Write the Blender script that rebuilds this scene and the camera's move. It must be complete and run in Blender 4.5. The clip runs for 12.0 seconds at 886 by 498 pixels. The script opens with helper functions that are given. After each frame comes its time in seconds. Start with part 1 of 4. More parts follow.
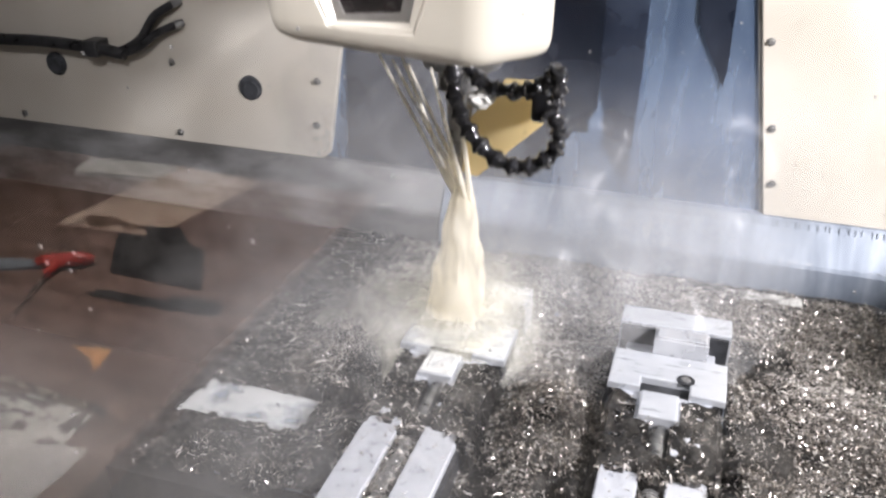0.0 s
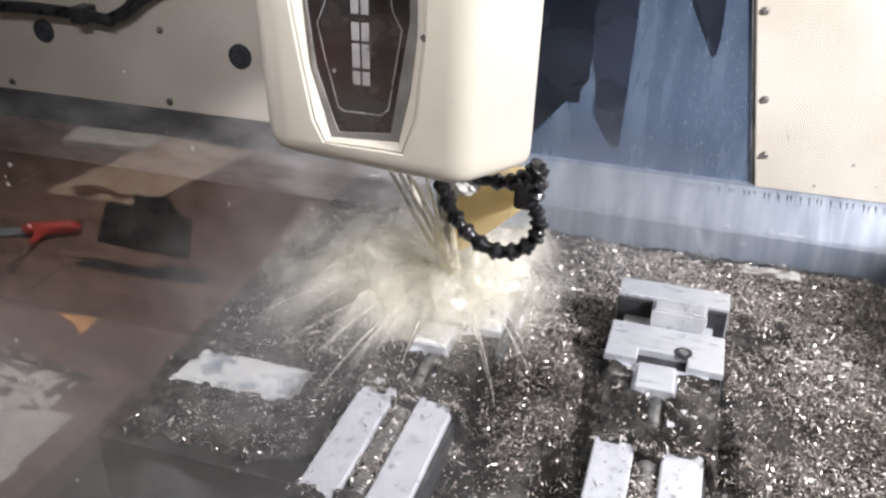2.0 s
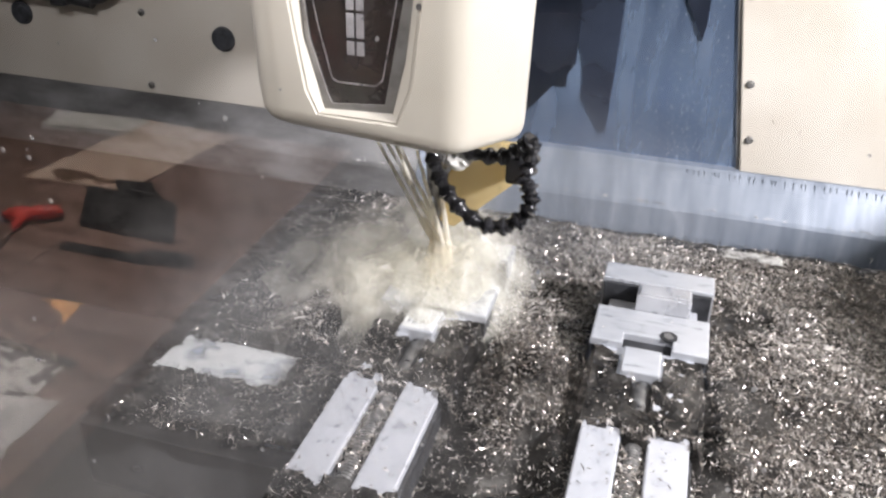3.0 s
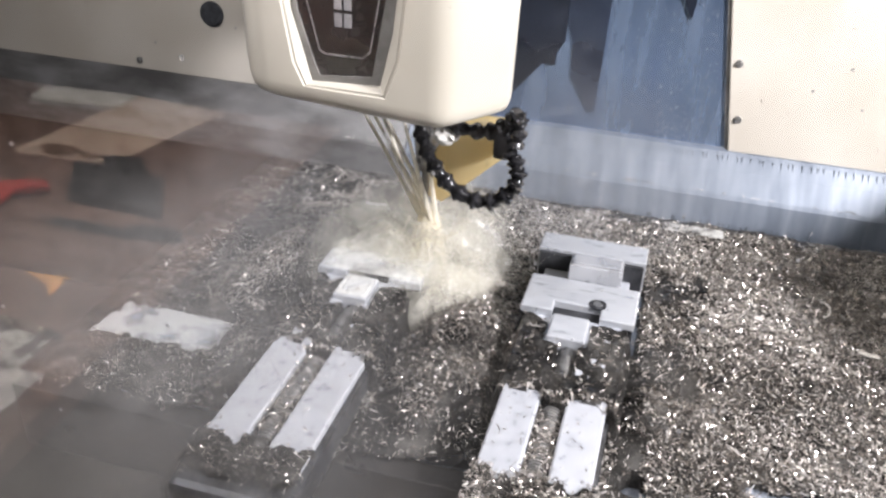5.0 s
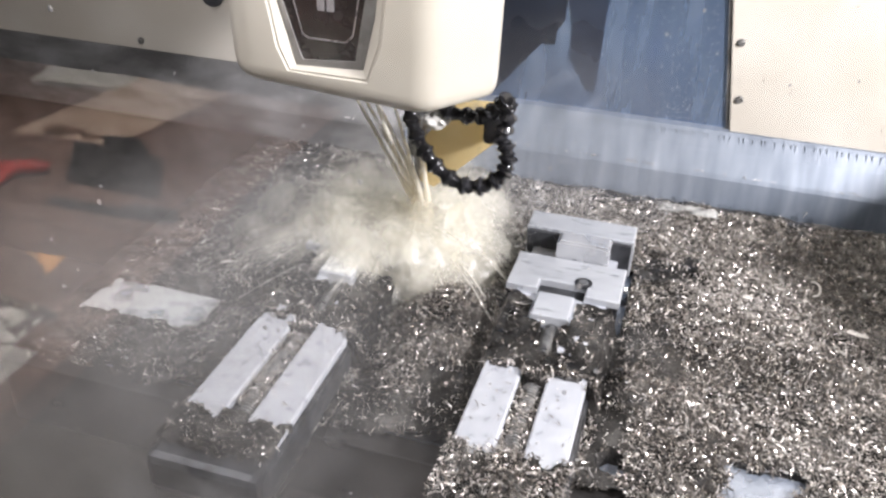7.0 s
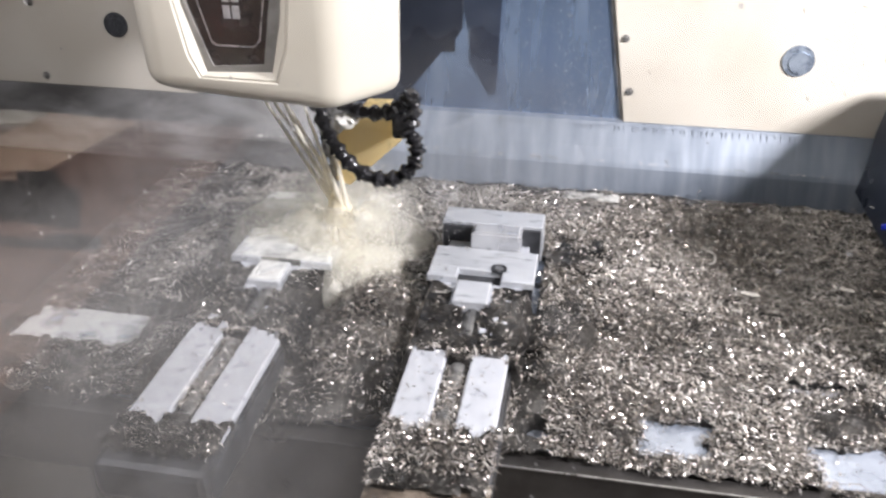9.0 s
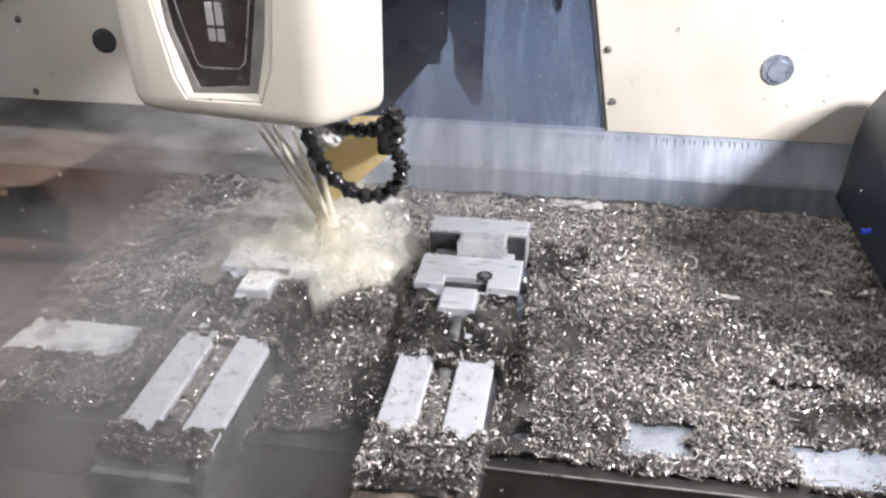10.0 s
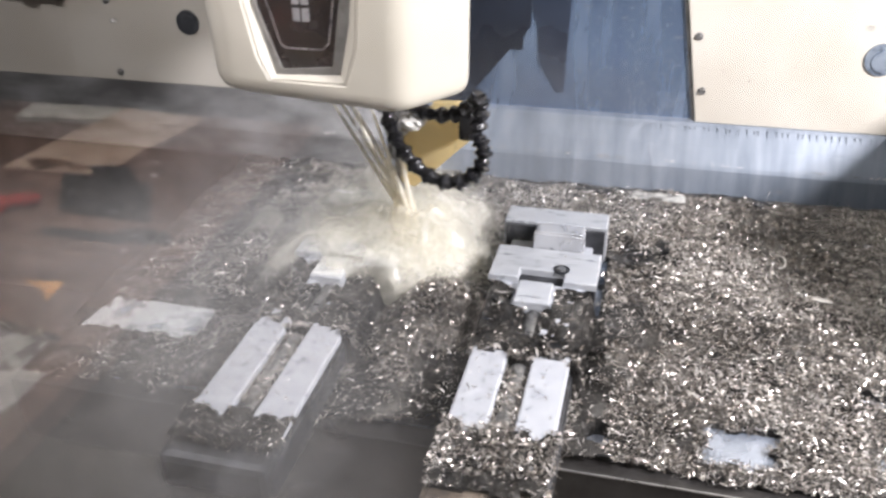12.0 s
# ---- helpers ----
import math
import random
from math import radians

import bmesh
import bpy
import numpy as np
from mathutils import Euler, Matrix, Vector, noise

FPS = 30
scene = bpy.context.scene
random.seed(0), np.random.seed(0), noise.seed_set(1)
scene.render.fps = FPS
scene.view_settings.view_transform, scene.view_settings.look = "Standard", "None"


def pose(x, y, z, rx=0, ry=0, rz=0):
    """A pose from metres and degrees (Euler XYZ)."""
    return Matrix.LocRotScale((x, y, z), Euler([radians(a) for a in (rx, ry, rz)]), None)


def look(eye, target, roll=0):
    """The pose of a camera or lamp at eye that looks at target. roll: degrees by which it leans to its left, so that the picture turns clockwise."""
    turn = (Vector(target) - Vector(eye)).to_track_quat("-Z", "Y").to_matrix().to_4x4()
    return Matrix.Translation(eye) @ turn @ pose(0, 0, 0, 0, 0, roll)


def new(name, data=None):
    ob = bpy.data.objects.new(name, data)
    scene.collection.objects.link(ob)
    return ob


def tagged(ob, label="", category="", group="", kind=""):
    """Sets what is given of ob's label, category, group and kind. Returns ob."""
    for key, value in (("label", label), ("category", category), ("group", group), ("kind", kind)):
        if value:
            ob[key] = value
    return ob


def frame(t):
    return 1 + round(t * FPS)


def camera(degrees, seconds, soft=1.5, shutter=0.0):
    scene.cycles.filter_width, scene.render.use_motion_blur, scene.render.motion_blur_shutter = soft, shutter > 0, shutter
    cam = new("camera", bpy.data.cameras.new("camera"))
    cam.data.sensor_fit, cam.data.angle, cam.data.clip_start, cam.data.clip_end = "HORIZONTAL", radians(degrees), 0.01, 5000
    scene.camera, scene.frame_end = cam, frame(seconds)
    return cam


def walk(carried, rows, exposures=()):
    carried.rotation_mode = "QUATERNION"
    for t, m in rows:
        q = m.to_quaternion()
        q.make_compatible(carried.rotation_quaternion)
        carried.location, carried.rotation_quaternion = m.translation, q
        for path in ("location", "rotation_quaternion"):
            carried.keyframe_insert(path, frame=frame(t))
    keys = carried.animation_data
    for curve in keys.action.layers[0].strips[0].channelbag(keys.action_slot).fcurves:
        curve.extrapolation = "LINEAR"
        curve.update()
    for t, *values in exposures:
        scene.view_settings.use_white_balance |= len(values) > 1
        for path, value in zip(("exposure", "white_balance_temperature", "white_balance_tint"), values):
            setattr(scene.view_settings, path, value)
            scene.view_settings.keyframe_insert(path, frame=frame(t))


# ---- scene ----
LENS = 54.82
cam = camera(LENS, 12.0, soft=2.4, shutter=0.5)
PATH = [
    (0.0, pose(0.0000, 0.0000, 0.7430, 63.260, -0.594, 17.660)),
    (0.5, pose(0.0095, 0.0019, 0.7352, 62.795, -0.590, 17.998)),
    (1.0, pose(0.0139, 0.0089, 0.7303, 62.358, -0.569, 18.142)),
    (1.5, pose(0.0141, 0.0092, 0.7264, 62.091, -0.713, 18.014)),
    (2.0, pose(0.0107, 0.0038, 0.7241, 61.897, -0.997, 17.563)),
    (2.5, pose(0.0041, -0.0020, 0.7231, 61.590, -1.279, 17.017)),
    (3.0, pose(-0.0026, 0.0009, 0.7199, 61.009, -1.609, 16.312)),
    (5.0, pose(0.0076, -0.0025, 0.7127, 59.857, -2.204, 16.087)),
    (5.5, pose(0.0110, -0.0002, 0.7117, 59.654, -2.219, 16.267)),
    (6.0, pose(0.0250, -0.0020, 0.7078, 59.007, -2.272, 16.736)),
    (6.5, pose(0.0383, 0.0074, 0.7054, 58.770, -2.041, 17.180)),
    (8.5, pose(0.0382, -0.0146, 0.7108, 59.465, 0.357, 13.350)),
    (9.0, pose(0.0635, -0.0603, 0.7117, 60.160, -0.148, 10.248)),
    (9.5, pose(0.0733, -0.0770, 0.7136, 60.492, -0.061, 9.574)),
    (10.0, pose(0.0737, -0.0746, 0.7198, 60.841, 0.216, 9.414)),
    (10.5, pose(0.0749, -0.0617, 0.7221, 60.858, 0.367, 10.094)),
    (11.0, pose(0.0818, -0.0462, 0.7144, 60.954, 0.786, 11.346)),
    (11.5, pose(0.0881, -0.0359, 0.7097, 60.631, 1.033, 12.801)),
    (12.0, pose(0.0519, -0.0484, 0.7150, 59.810, 0.991, 14.178)),
]
walk(cam, PATH, [(0.0, 0.18), (0.6, 0.10), (3.0, 0.10), (5.0, 0.18), (12.0, 0.18)])

# ---- light: the machine's lamps, added fill, and one over the bench outside ----
world = bpy.data.worlds.new("world")
world.use_nodes = True
world.node_tree.nodes["Background"].inputs[0].default_value = (0.6, 0.7, 0.85, 1)
world.node_tree.nodes["Background"].inputs[1].default_value = 0.02
scene.world = world
scene.cycles.transparent_max_bounces = 40


def area(name, eye, target, sx, sy, watts, colour, spread=180):
    lamp = bpy.data.lights.new(name, "AREA")
    lamp.shape, lamp.size, lamp.size_y, lamp.energy, lamp.color, lamp.spread = "RECTANGLE", sx, sy, watts, colour, radians(spread)
    ob = new(name, lamp)
    ob.matrix_world = look(eye, target)
    return ob


area("machine_lamp_front", (0.50, 0.45, 1.05), (0.1, 1.3, 0.05), 0.4, 0.10, 1.5, (0.96, 0.94, 1.0))
area("machine_lamp_side", (1.12, 0.50, 1.00), (0.0, 1.15, 0.05), 0.12, 0.16, 56, (0.985, 0.943, 0.985))
# added fill that brightens the head's front and the left side
area("fill_lamp_left", (-0.70, 0.30, 1.15), (-0.52, 1.25, 0.22), 0.4, 0.10, 4.8, (0.99, 0.95, 1.0), 115)
# added fill from the rear, with no fitting behind it
area("fill_lamp_rear", (0.05, 1.38, 1.40), (-0.02, 0.9, 0.0), 0.5, 0.08, 1.2, (0.88, 0.92, 1.0))
area("workshop_lamp", (-0.9, -0.75, 2.2), (-0.95, -0.75, 0.0), 0.9, 0.3, 16, (1.0, 0.90, 0.82), 56)


# ---- materials ----
def material(name, colours, rough=0.5, metal=0.0, scale=20.0, detail=6.0, bump=0.1, fine=200.0, island=0.0, stretch=(1, 1, 1), spread=(0.35, 0.65), rough_vary=0.12, coat=0.0):
    """A surface whose colour drifts between colours by two scales of noise, with fine relief."""
    m = bpy.data.materials.new(name)
    m.use_nodes = True
    n, l = m.node_tree.nodes, m.node_tree.links
    b = n["Principled BSDF"]
    co = n.new("ShaderNodeTexCoord")
    mp = n.new("ShaderNodeMapping")
    mp.inputs["Scale"].default_value = stretch
    l.new(co.outputs["Object"], mp.inputs[0])
    big, small = n.new("ShaderNodeTexNoise"), n.new("ShaderNodeTexNoise")
    big.inputs["Scale"].default_value, big.inputs["Detail"].default_value = scale, detail
    small.inputs["Scale"].default_value, small.inputs["Detail"].default_value = fine, 3.0
    for t in (big, small):
        l.new(mp.outputs[0], t.inputs["Vector"])
    mix = n.new("ShaderNodeMath")
    mix.operation = "MULTIPLY_ADD"
    l.new(small.outputs["Fac"], mix.inputs[0])
    mix.inputs[1].default_value = 0.3
    sub = n.new("ShaderNodeMath")
    sub.operation = "SUBTRACT"
    l.new(big.outputs["Fac"], sub.inputs[0])
    sub.inputs[1].default_value = 0.15
    l.new(sub.outputs[0], mix.inputs[2])
    fac = mix.outputs[0]
    if island:
        geo = n.new("ShaderNodeNewGeometry")
        isl = n.new("ShaderNodeMath")
        isl.operation = "MULTIPLY_ADD"
        l.new(geo.outputs["Random Per Island"], isl.inputs[0])
        isl.inputs[1].default_value = island
        off = n.new("ShaderNodeMath")
        off.operation = "SUBTRACT"
        l.new(fac, off.inputs[0])
        off.inputs[1].default_value = island * 0.5
        l.new(off.outputs[0], isl.inputs[2])
        fac = isl.outputs[0]
    ramp = n.new("ShaderNodeValToRGB")
    el = ramp.color_ramp.elements
    while len(el) < len(colours):
        el.new(0.5)
    for i, c in enumerate(colours):
        el[i].position = spread[0] + (spread[1] - spread[0]) * i / max(1, len(colours) - 1)
        el[i].color = (*c, 1)
    l.new(fac, ramp.inputs[0])
    l.new(ramp.outputs[0], b.inputs["Base Color"])
    b.inputs["Metallic"].default_value = metal
    b.inputs["Coat Weight"].default_value = coat
    b.inputs["Coat Roughness"].default_value = 0.08
    rr = n.new("ShaderNodeMapRange")
    rr.inputs["From Min"].default_value, rr.inputs["From Max"].default_value = 0.3, 0.7
    rr.inputs["To Min"].default_value, rr.inputs["To Max"].default_value = max(0.02, rough - rough_vary), min(1, rough + rough_vary)
    l.new(big.outputs["Fac"], rr.inputs["Value"])
    l.new(rr.outputs[0], b.inputs["Roughness"])
    if bump:
        bp = n.new("ShaderNodeBump")
        bp.inputs["Strength"].default_value, bp.inputs["Distance"].default_value = bump, 0.002
        l.new(mix.outputs[0], bp.inputs["Height"])
        l.new(bp.outputs[0], b.inputs["Normal"])
    return m


def liquid(name, colour, cover, scale, stretch=(1, 1, 1), lo=0.35, hi=0.62, reach=0.0):
    """Milky coolant: scattering liquid, broken up into streaks with gaps; beyond reach (metres from the object's origin) it thins out."""
    m = bpy.data.materials.new(name)
    m.use_nodes = True
    n, l = m.node_tree.nodes, m.node_tree.links
    out = n["Material Output"]
    b = n["Principled BSDF"]
    b.inputs["Base Color"].default_value = (*colour, 1)
    b.inputs["Roughness"].default_value = 0.25
    tr = n.new("ShaderNodeBsdfTranslucent")
    tr.inputs[0].default_value = (*colour, 1)
    body = n.new("ShaderNodeMixShader")
    body.inputs[0].default_value = 0.5
    l.new(b.outputs[0], body.inputs[1])
    l.new(tr.outputs[0], body.inputs[2])
    clear = n.new("ShaderNodeBsdfTransparent")
    co = n.new("ShaderNodeTexCoord")
    mp = n.new("ShaderNodeMapping")
    mp.inputs["Scale"].default_value = stretch
    l.new(co.outputs["UV"] if reach < 0 else co.outputs["Object"], mp.inputs[0])
    nz = n.new("ShaderNodeTexNoise")
    nz.inputs["Scale"].default_value, nz.inputs["Detail"].default_value = scale, 5.0
    l.new(mp.outputs[0], nz.inputs["Vector"])
    mr = n.new("ShaderNodeMapRange")
    mr.inputs["From Min"].default_value, mr.inputs["From Max"].default_value = lo, hi
    mr.inputs["To Min"].default_value, mr.inputs["To Max"].default_value = 0.0, cover
    l.new(nz.outputs["Fac"], mr.inputs["Value"])
    fac = mr.outputs[0]
    if reach:
        if reach < 0:
            sep = n.new("ShaderNodeSeparateXYZ")
            l.new(co.outputs["UV"], sep.inputs[0])
            dist = sep.outputs["Y"]
            far, near = 1.0, 0.30
            side = n.new("ShaderNodeMapRange")
            side.interpolation_type = "SMOOTHSTEP"
            side.inputs["From Min"].default_value, side.inputs["From Max"].default_value = 0.0, 0.5
            pp = n.new("ShaderNodeMath")
            pp.operation = "PINGPONG"
            pp.inputs[1].default_value = 0.5
            l.new(sep.outputs["X"], pp.inputs[0])
            l.new(pp.outputs[0], side.inputs["Value"])
            sm = n.new("ShaderNodeMath")
            sm.operation = "MULTIPLY"
            l.new(fac, sm.inputs[0])
            l.new(side.outputs[0], sm.inputs[1])
            fac = sm.outputs[0]
            info = n.new("ShaderNodeObjectInfo")
            nz.noise_dimensions = "4D"
            wv = n.new("ShaderNodeMath")
            wv.operation = "MULTIPLY"
            wv.inputs[1].default_value = 50.0
            l.new(info.outputs["Random"], wv.inputs[0])
            l.new(wv.outputs[0], nz.inputs["W"])
        else:
            ln = n.new("ShaderNodeVectorMath")
            ln.operation = "LENGTH"
            l.new(co.outputs["Object"], ln.inputs[0])
            dist = ln.outputs["Value"]
            far, near = reach, reach * 0.25
        fade = n.new("ShaderNodeMapRange")
        fade.interpolation_type = "SMOOTHSTEP"
        fade.inputs["From Min"].default_value, fade.inputs["From Max"].default_value = near, far
        fade.inputs["To Min"].default_value, fade.inputs["To Max"].default_value = 1.0, 0.0
        l.new(dist, fade.inputs["Value"])
        mul = n.new("ShaderNodeMath")
        mul.operation = "MULTIPLY"
        l.new(fac, mul.inputs[0])
        l.new(fade.outputs[0], mul.inputs[1])
        fac = mul.outputs[0]
    mx = n.new("ShaderNodeMixShader")
    l.new(fac, mx.inputs[0])
    l.new(clear.outputs[0], mx.inputs[1])
    l.new(body.outputs[0], mx.inputs[2])
    l.new(mx.outputs[0], out.inputs[0])
    return m


def pane_glass():
    m = bpy.data.materials.new("window_glass")
    m.use_nodes = True
    n, l = m.node_tree.nodes, m.node_tree.links
    g, c, x = n.new("ShaderNodeBsdfGlossy"), n.new("ShaderNodeBsdfTransparent"), n.new("ShaderNodeMixShader")
    g.inputs["Roughness"].default_value = 0.012
    c.inputs[0].default_value = (0.97, 0.98, 0.98, 1)
    x.inputs[0].default_value = 0.13
    l.new(c.outputs[0], x.inputs[1])
    l.new(g.outputs[0], x.inputs[2])
    l.new(x.outputs[0], n["Material Output"].inputs[0])
    clear = bpy.data.materials.new("glass_edge")
    clear.use_nodes = True
    n, l = clear.node_tree.nodes, clear.node_tree.links
    c = n.new("ShaderNodeBsdfTransparent")
    l.new(c.outputs[0], n["Material Output"].inputs[0])
    return m, clear


TRAY = material("wet_grey_tray", [(0.10, 0.09, 0.08), (0.18, 0.165, 0.15)], 0.4, 0.3, 5, bump=0.3)
CREAM = material("cream_enamel", [(0.60, 0.555, 0.475), (0.70, 0.66, 0.58)], 0.38, 0, 6, bump=0.05, fine=90, coat=0.2)
CREAM_HEAD = material("cream_cover_paint", [(0.54, 0.505, 0.42), (0.60, 0.565, 0.48)], 0.34, 0, 5, bump=0.03, fine=60, coat=0.45)
BLUE = material("wet_blue_steel", [(0.16, 0.23, 0.38), (0.22, 0.31, 0.47), (0.31, 0.41, 0.58)], 0.24, 0.7, 9, bump=0.3, fine=170, stretch=(3, 1, 0.45), spread=(0.25, 0.75))
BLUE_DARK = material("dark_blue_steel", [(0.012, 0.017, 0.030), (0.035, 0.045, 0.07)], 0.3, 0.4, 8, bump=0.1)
# tone of the shade drawn on the rear wall
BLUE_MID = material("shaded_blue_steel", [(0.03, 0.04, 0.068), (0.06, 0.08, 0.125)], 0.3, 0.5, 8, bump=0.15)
SILL = material("wet_grey_steel", [(0.17, 0.20, 0.245), (0.24, 0.275, 0.325), (0.32, 0.36, 0.415)], 0.42, 0.25, 9, bump=0.22, fine=160, stretch=(5, 1, 0.6), spread=(0.25, 0.75), rough_vary=0.04)
SILL_DARK = material("dark_grey_steel", [(0.12, 0.117, 0.113), (0.21, 0.207, 0.203), (0.31, 0.31, 0.31)], 0.4, 0.3, 7, bump=0.3, stretch=(1, 1, 3))
IRON = material("dark_cast_iron", [(0.035, 0.033, 0.032), (0.09, 0.085, 0.08)], 0.4, 0.4, 12, bump=0.3)
TABLE = material("wet_ground_steel", [(0.30, 0.34, 0.40), (0.42, 0.46, 0.53)], 0.3, 0.55, 18, bump=0.2, fine=150)
TABLE_SIDE = material("dark_table_steel", [(0.022, 0.020, 0.019), (0.055, 0.052, 0.050)], 0.36, 0.4, 16, bump=0.35)
JAW = material("milled_jaw_steel", [(0.47, 0.49, 0.52), (0.54, 0.56, 0.59), (0.60, 0.62, 0.64)], 0.36, 0.35, 26, bump=0.08, fine=320, stretch=(1, 5, 1), spread=(0.25, 0.75))
RAIL = material("polished_rail_steel", [(0.42, 0.44, 0.48), (0.55, 0.57, 0.61), (0.63, 0.65, 0.68)], 0.36, 0.3, 50, bump=0.4, fine=420, spread=(0.1, 0.8))
# cast iron of the vise, and the dark tone for shade on its jaws
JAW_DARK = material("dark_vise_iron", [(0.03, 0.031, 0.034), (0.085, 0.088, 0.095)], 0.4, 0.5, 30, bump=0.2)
PART_METAL = material("machined_aluminium", [(0.50, 0.51, 0.53), (0.64, 0.65, 0.67)], 0.32, 0.5, 20, bump=0.06, stretch=(2, 1, 1))
BED = material("wet_swarf_bed", [(0.010, 0.0095, 0.009), (0.038, 0.036, 0.034), (0.13, 0.124, 0.115)], 0.35, 0.6, 22, bump=1.0, fine=260, spread=(0.3, 0.7))
CHIP = material("steel_swarf", [(0.17, 0.148, 0.128), (0.50, 0.46, 0.415), (0.90, 0.865, 0.82)], 0.30, 0.65, 5, bump=0, island=0.75, spread=(0.15, 0.85))
CHIP_PALE = material("pale_chip", [(0.50, 0.48, 0.45), (0.68, 0.66, 0.62)], 0.4, 0.3, 30, bump=0.1)
BLACK = material("black_plastic", [(0.008, 0.008, 0.009), (0.022, 0.022, 0.025)], 0.22, 0, 30, bump=0.05, coat=0.4)
BADGE = material("smoked_badge_plastic", [(0.012, 0.0105, 0.010), (0.032, 0.028, 0.027)], 0.22, 0, 30, bump=0.05, coat=0.5)
SILVER = material("silver_print", [(0.40, 0.40, 0.41), (0.62, 0.62, 0.63)], 0.35, 0.6, 40, bump=0.02)
RIM = material("badge_rim", [(0.20, 0.19, 0.18), (0.33, 0.32, 0.30)], 0.35, 0.1, 30, bump=0.03)
SPINDLE = material("spindle_grey", [(0.16, 0.16, 0.16), (0.30, 0.30, 0.30)], 0.35, 0.6, 20, bump=0.1)
RUBBER = material("rubber_cable", [(0.012, 0.012, 0.013), (0.04, 0.04, 0.042)], 0.35, 0, 40, bump=0.2)
BOLT = material("bolt_steel", [(0.25, 0.25, 0.25), (0.45, 0.45, 0.44)], 0.35, 0.8, 60, bump=0.1)
HOLE = material("rubber_plug", [(0.03, 0.032, 0.036), (0.08, 0.085, 0.095)], 0.45, 0, 60, bump=0.2)
PLUG_BLUE = material("steel_plug", [(0.22, 0.27, 0.34), (0.40, 0.46, 0.54)], 0.3, 0.5, 60, bump=0.2)
JET = liquid("coolant_jet", (1.0, 0.97, 0.88), 1.0, 60, stretch=(1, 1, 0.3), lo=0.25, hi=0.5)
FAN = liquid("coolant_fan", (0.88, 0.74, 0.42), 0.93, 40, lo=0.15, hi=0.4)
SHEET = liquid("coolant_sheet", (1.0, 0.975, 0.88), 0.72, 2.0, stretch=(6, 1.3, 1), lo=0.32, hi=0.66, reach=-1)
PUFF = liquid("coolant_puff", (1.0, 0.975, 0.86), 0.62, 18, lo=0.26, hi=0.70, reach=0.125)
STREAK = liquid("coolant_streak", (1.0, 0.975, 0.90), 0.6, 60, lo=0.25, hi=0.6)
CLOUD = liquid("coolant_cloud", (0.95, 0.95, 0.95), 0.34, 7, lo=0.18, hi=0.80, reach=0.29)
VEIL = liquid("coolant_veil", (0.95, 0.95, 0.95), 0.12, 7, lo=0.18, hi=0.80, reach=0.29)
HAZE = liquid("coolant_haze", (0.96, 0.96, 0.96), 0.12, 1.6, stretch=(1.3, 1.2, 1), lo=0.10, hi=0.85, reach=-1)
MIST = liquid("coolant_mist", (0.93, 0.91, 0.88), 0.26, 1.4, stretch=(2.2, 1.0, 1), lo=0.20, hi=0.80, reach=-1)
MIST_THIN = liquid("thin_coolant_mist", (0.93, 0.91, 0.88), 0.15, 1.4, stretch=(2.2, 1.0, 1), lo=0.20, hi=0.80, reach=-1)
FOAM = liquid("coolant_foam", (0.99, 0.98, 0.94), 0.9, 40, lo=0.34, hi=0.62, reach=0.055)
STREAM = liquid("coolant_stream", (0.98, 0.93, 0.80), 0.95, 25, stretch=(1, 1, 0.25), lo=0.25, hi=0.55)
DROP = material("coolant_drop", [(0.80, 0.79, 0.74), (0.92, 0.91, 0.87)], 0.2, 0, 20, bump=0)
POOL = liquid("coolant_film", (0.97, 0.97, 0.93), 0.95, 26, lo=0.30, hi=0.52)
WOOD = material("bench_wood", [(0.125, 0.074, 0.058), (0.225, 0.142, 0.115)], 0.45, 0, 5, bump=0.2, fine=60, stretch=(1, 7, 1))
PAPER = material("kraft_paper", [(0.46, 0.34, 0.27), (0.56, 0.44, 0.36)], 0.7, 0, 8, bump=0.1)
WHITE_PAPER = material("white_tissue", [(0.55, 0.55, 0.53), (0.74, 0.74, 0.72)], 0.8, 0, 14, bump=0.2)
STRIPE = material("dark_stripe", [(0.06, 0.06, 0.06), (0.13, 0.12, 0.12)], 0.8, 0, 14, bump=0.1)
RED = material("red_grip", [(0.42, 0.03, 0.025), (0.62, 0.06, 0.045)], 0.4, 0, 14, bump=0.05)
ORANGE = material("orange_card", [(0.75, 0.34, 0.10), (0.90, 0.48, 0.18)], 0.5, 0, 14, bump=0.05)
STAIN = material("oil_stain", [(0.12, 0.07, 0.045), (0.20, 0.12, 0.08)], 0.5, 0, 20, bump=0.1)
BRASS = material("bright_rod", [(0.60, 0.50, 0.42), (0.80, 0.70, 0.60)], 0.25, 0.9, 30, bump=0.03)
RUST = material("rusty_cast_iron", [(0.045, 0.035, 0.028), (0.10, 0.078, 0.058), (0.19, 0.155, 0.12)], 0.55, 0.1, 40, bump=0.4)
ROOM = material("workshop_wall", [(0.10, 0.10, 0.10), (0.17, 0.165, 0.16)], 0.8, 0, 3, bump=0.1)
FLOOR = material("workshop_floor", [(0.05, 0.05, 0.05), (0.09, 0.088, 0.085)], 0.6, 0, 4, bump=0.1)
GLASS, GLASS_EDGE = pane_glass()


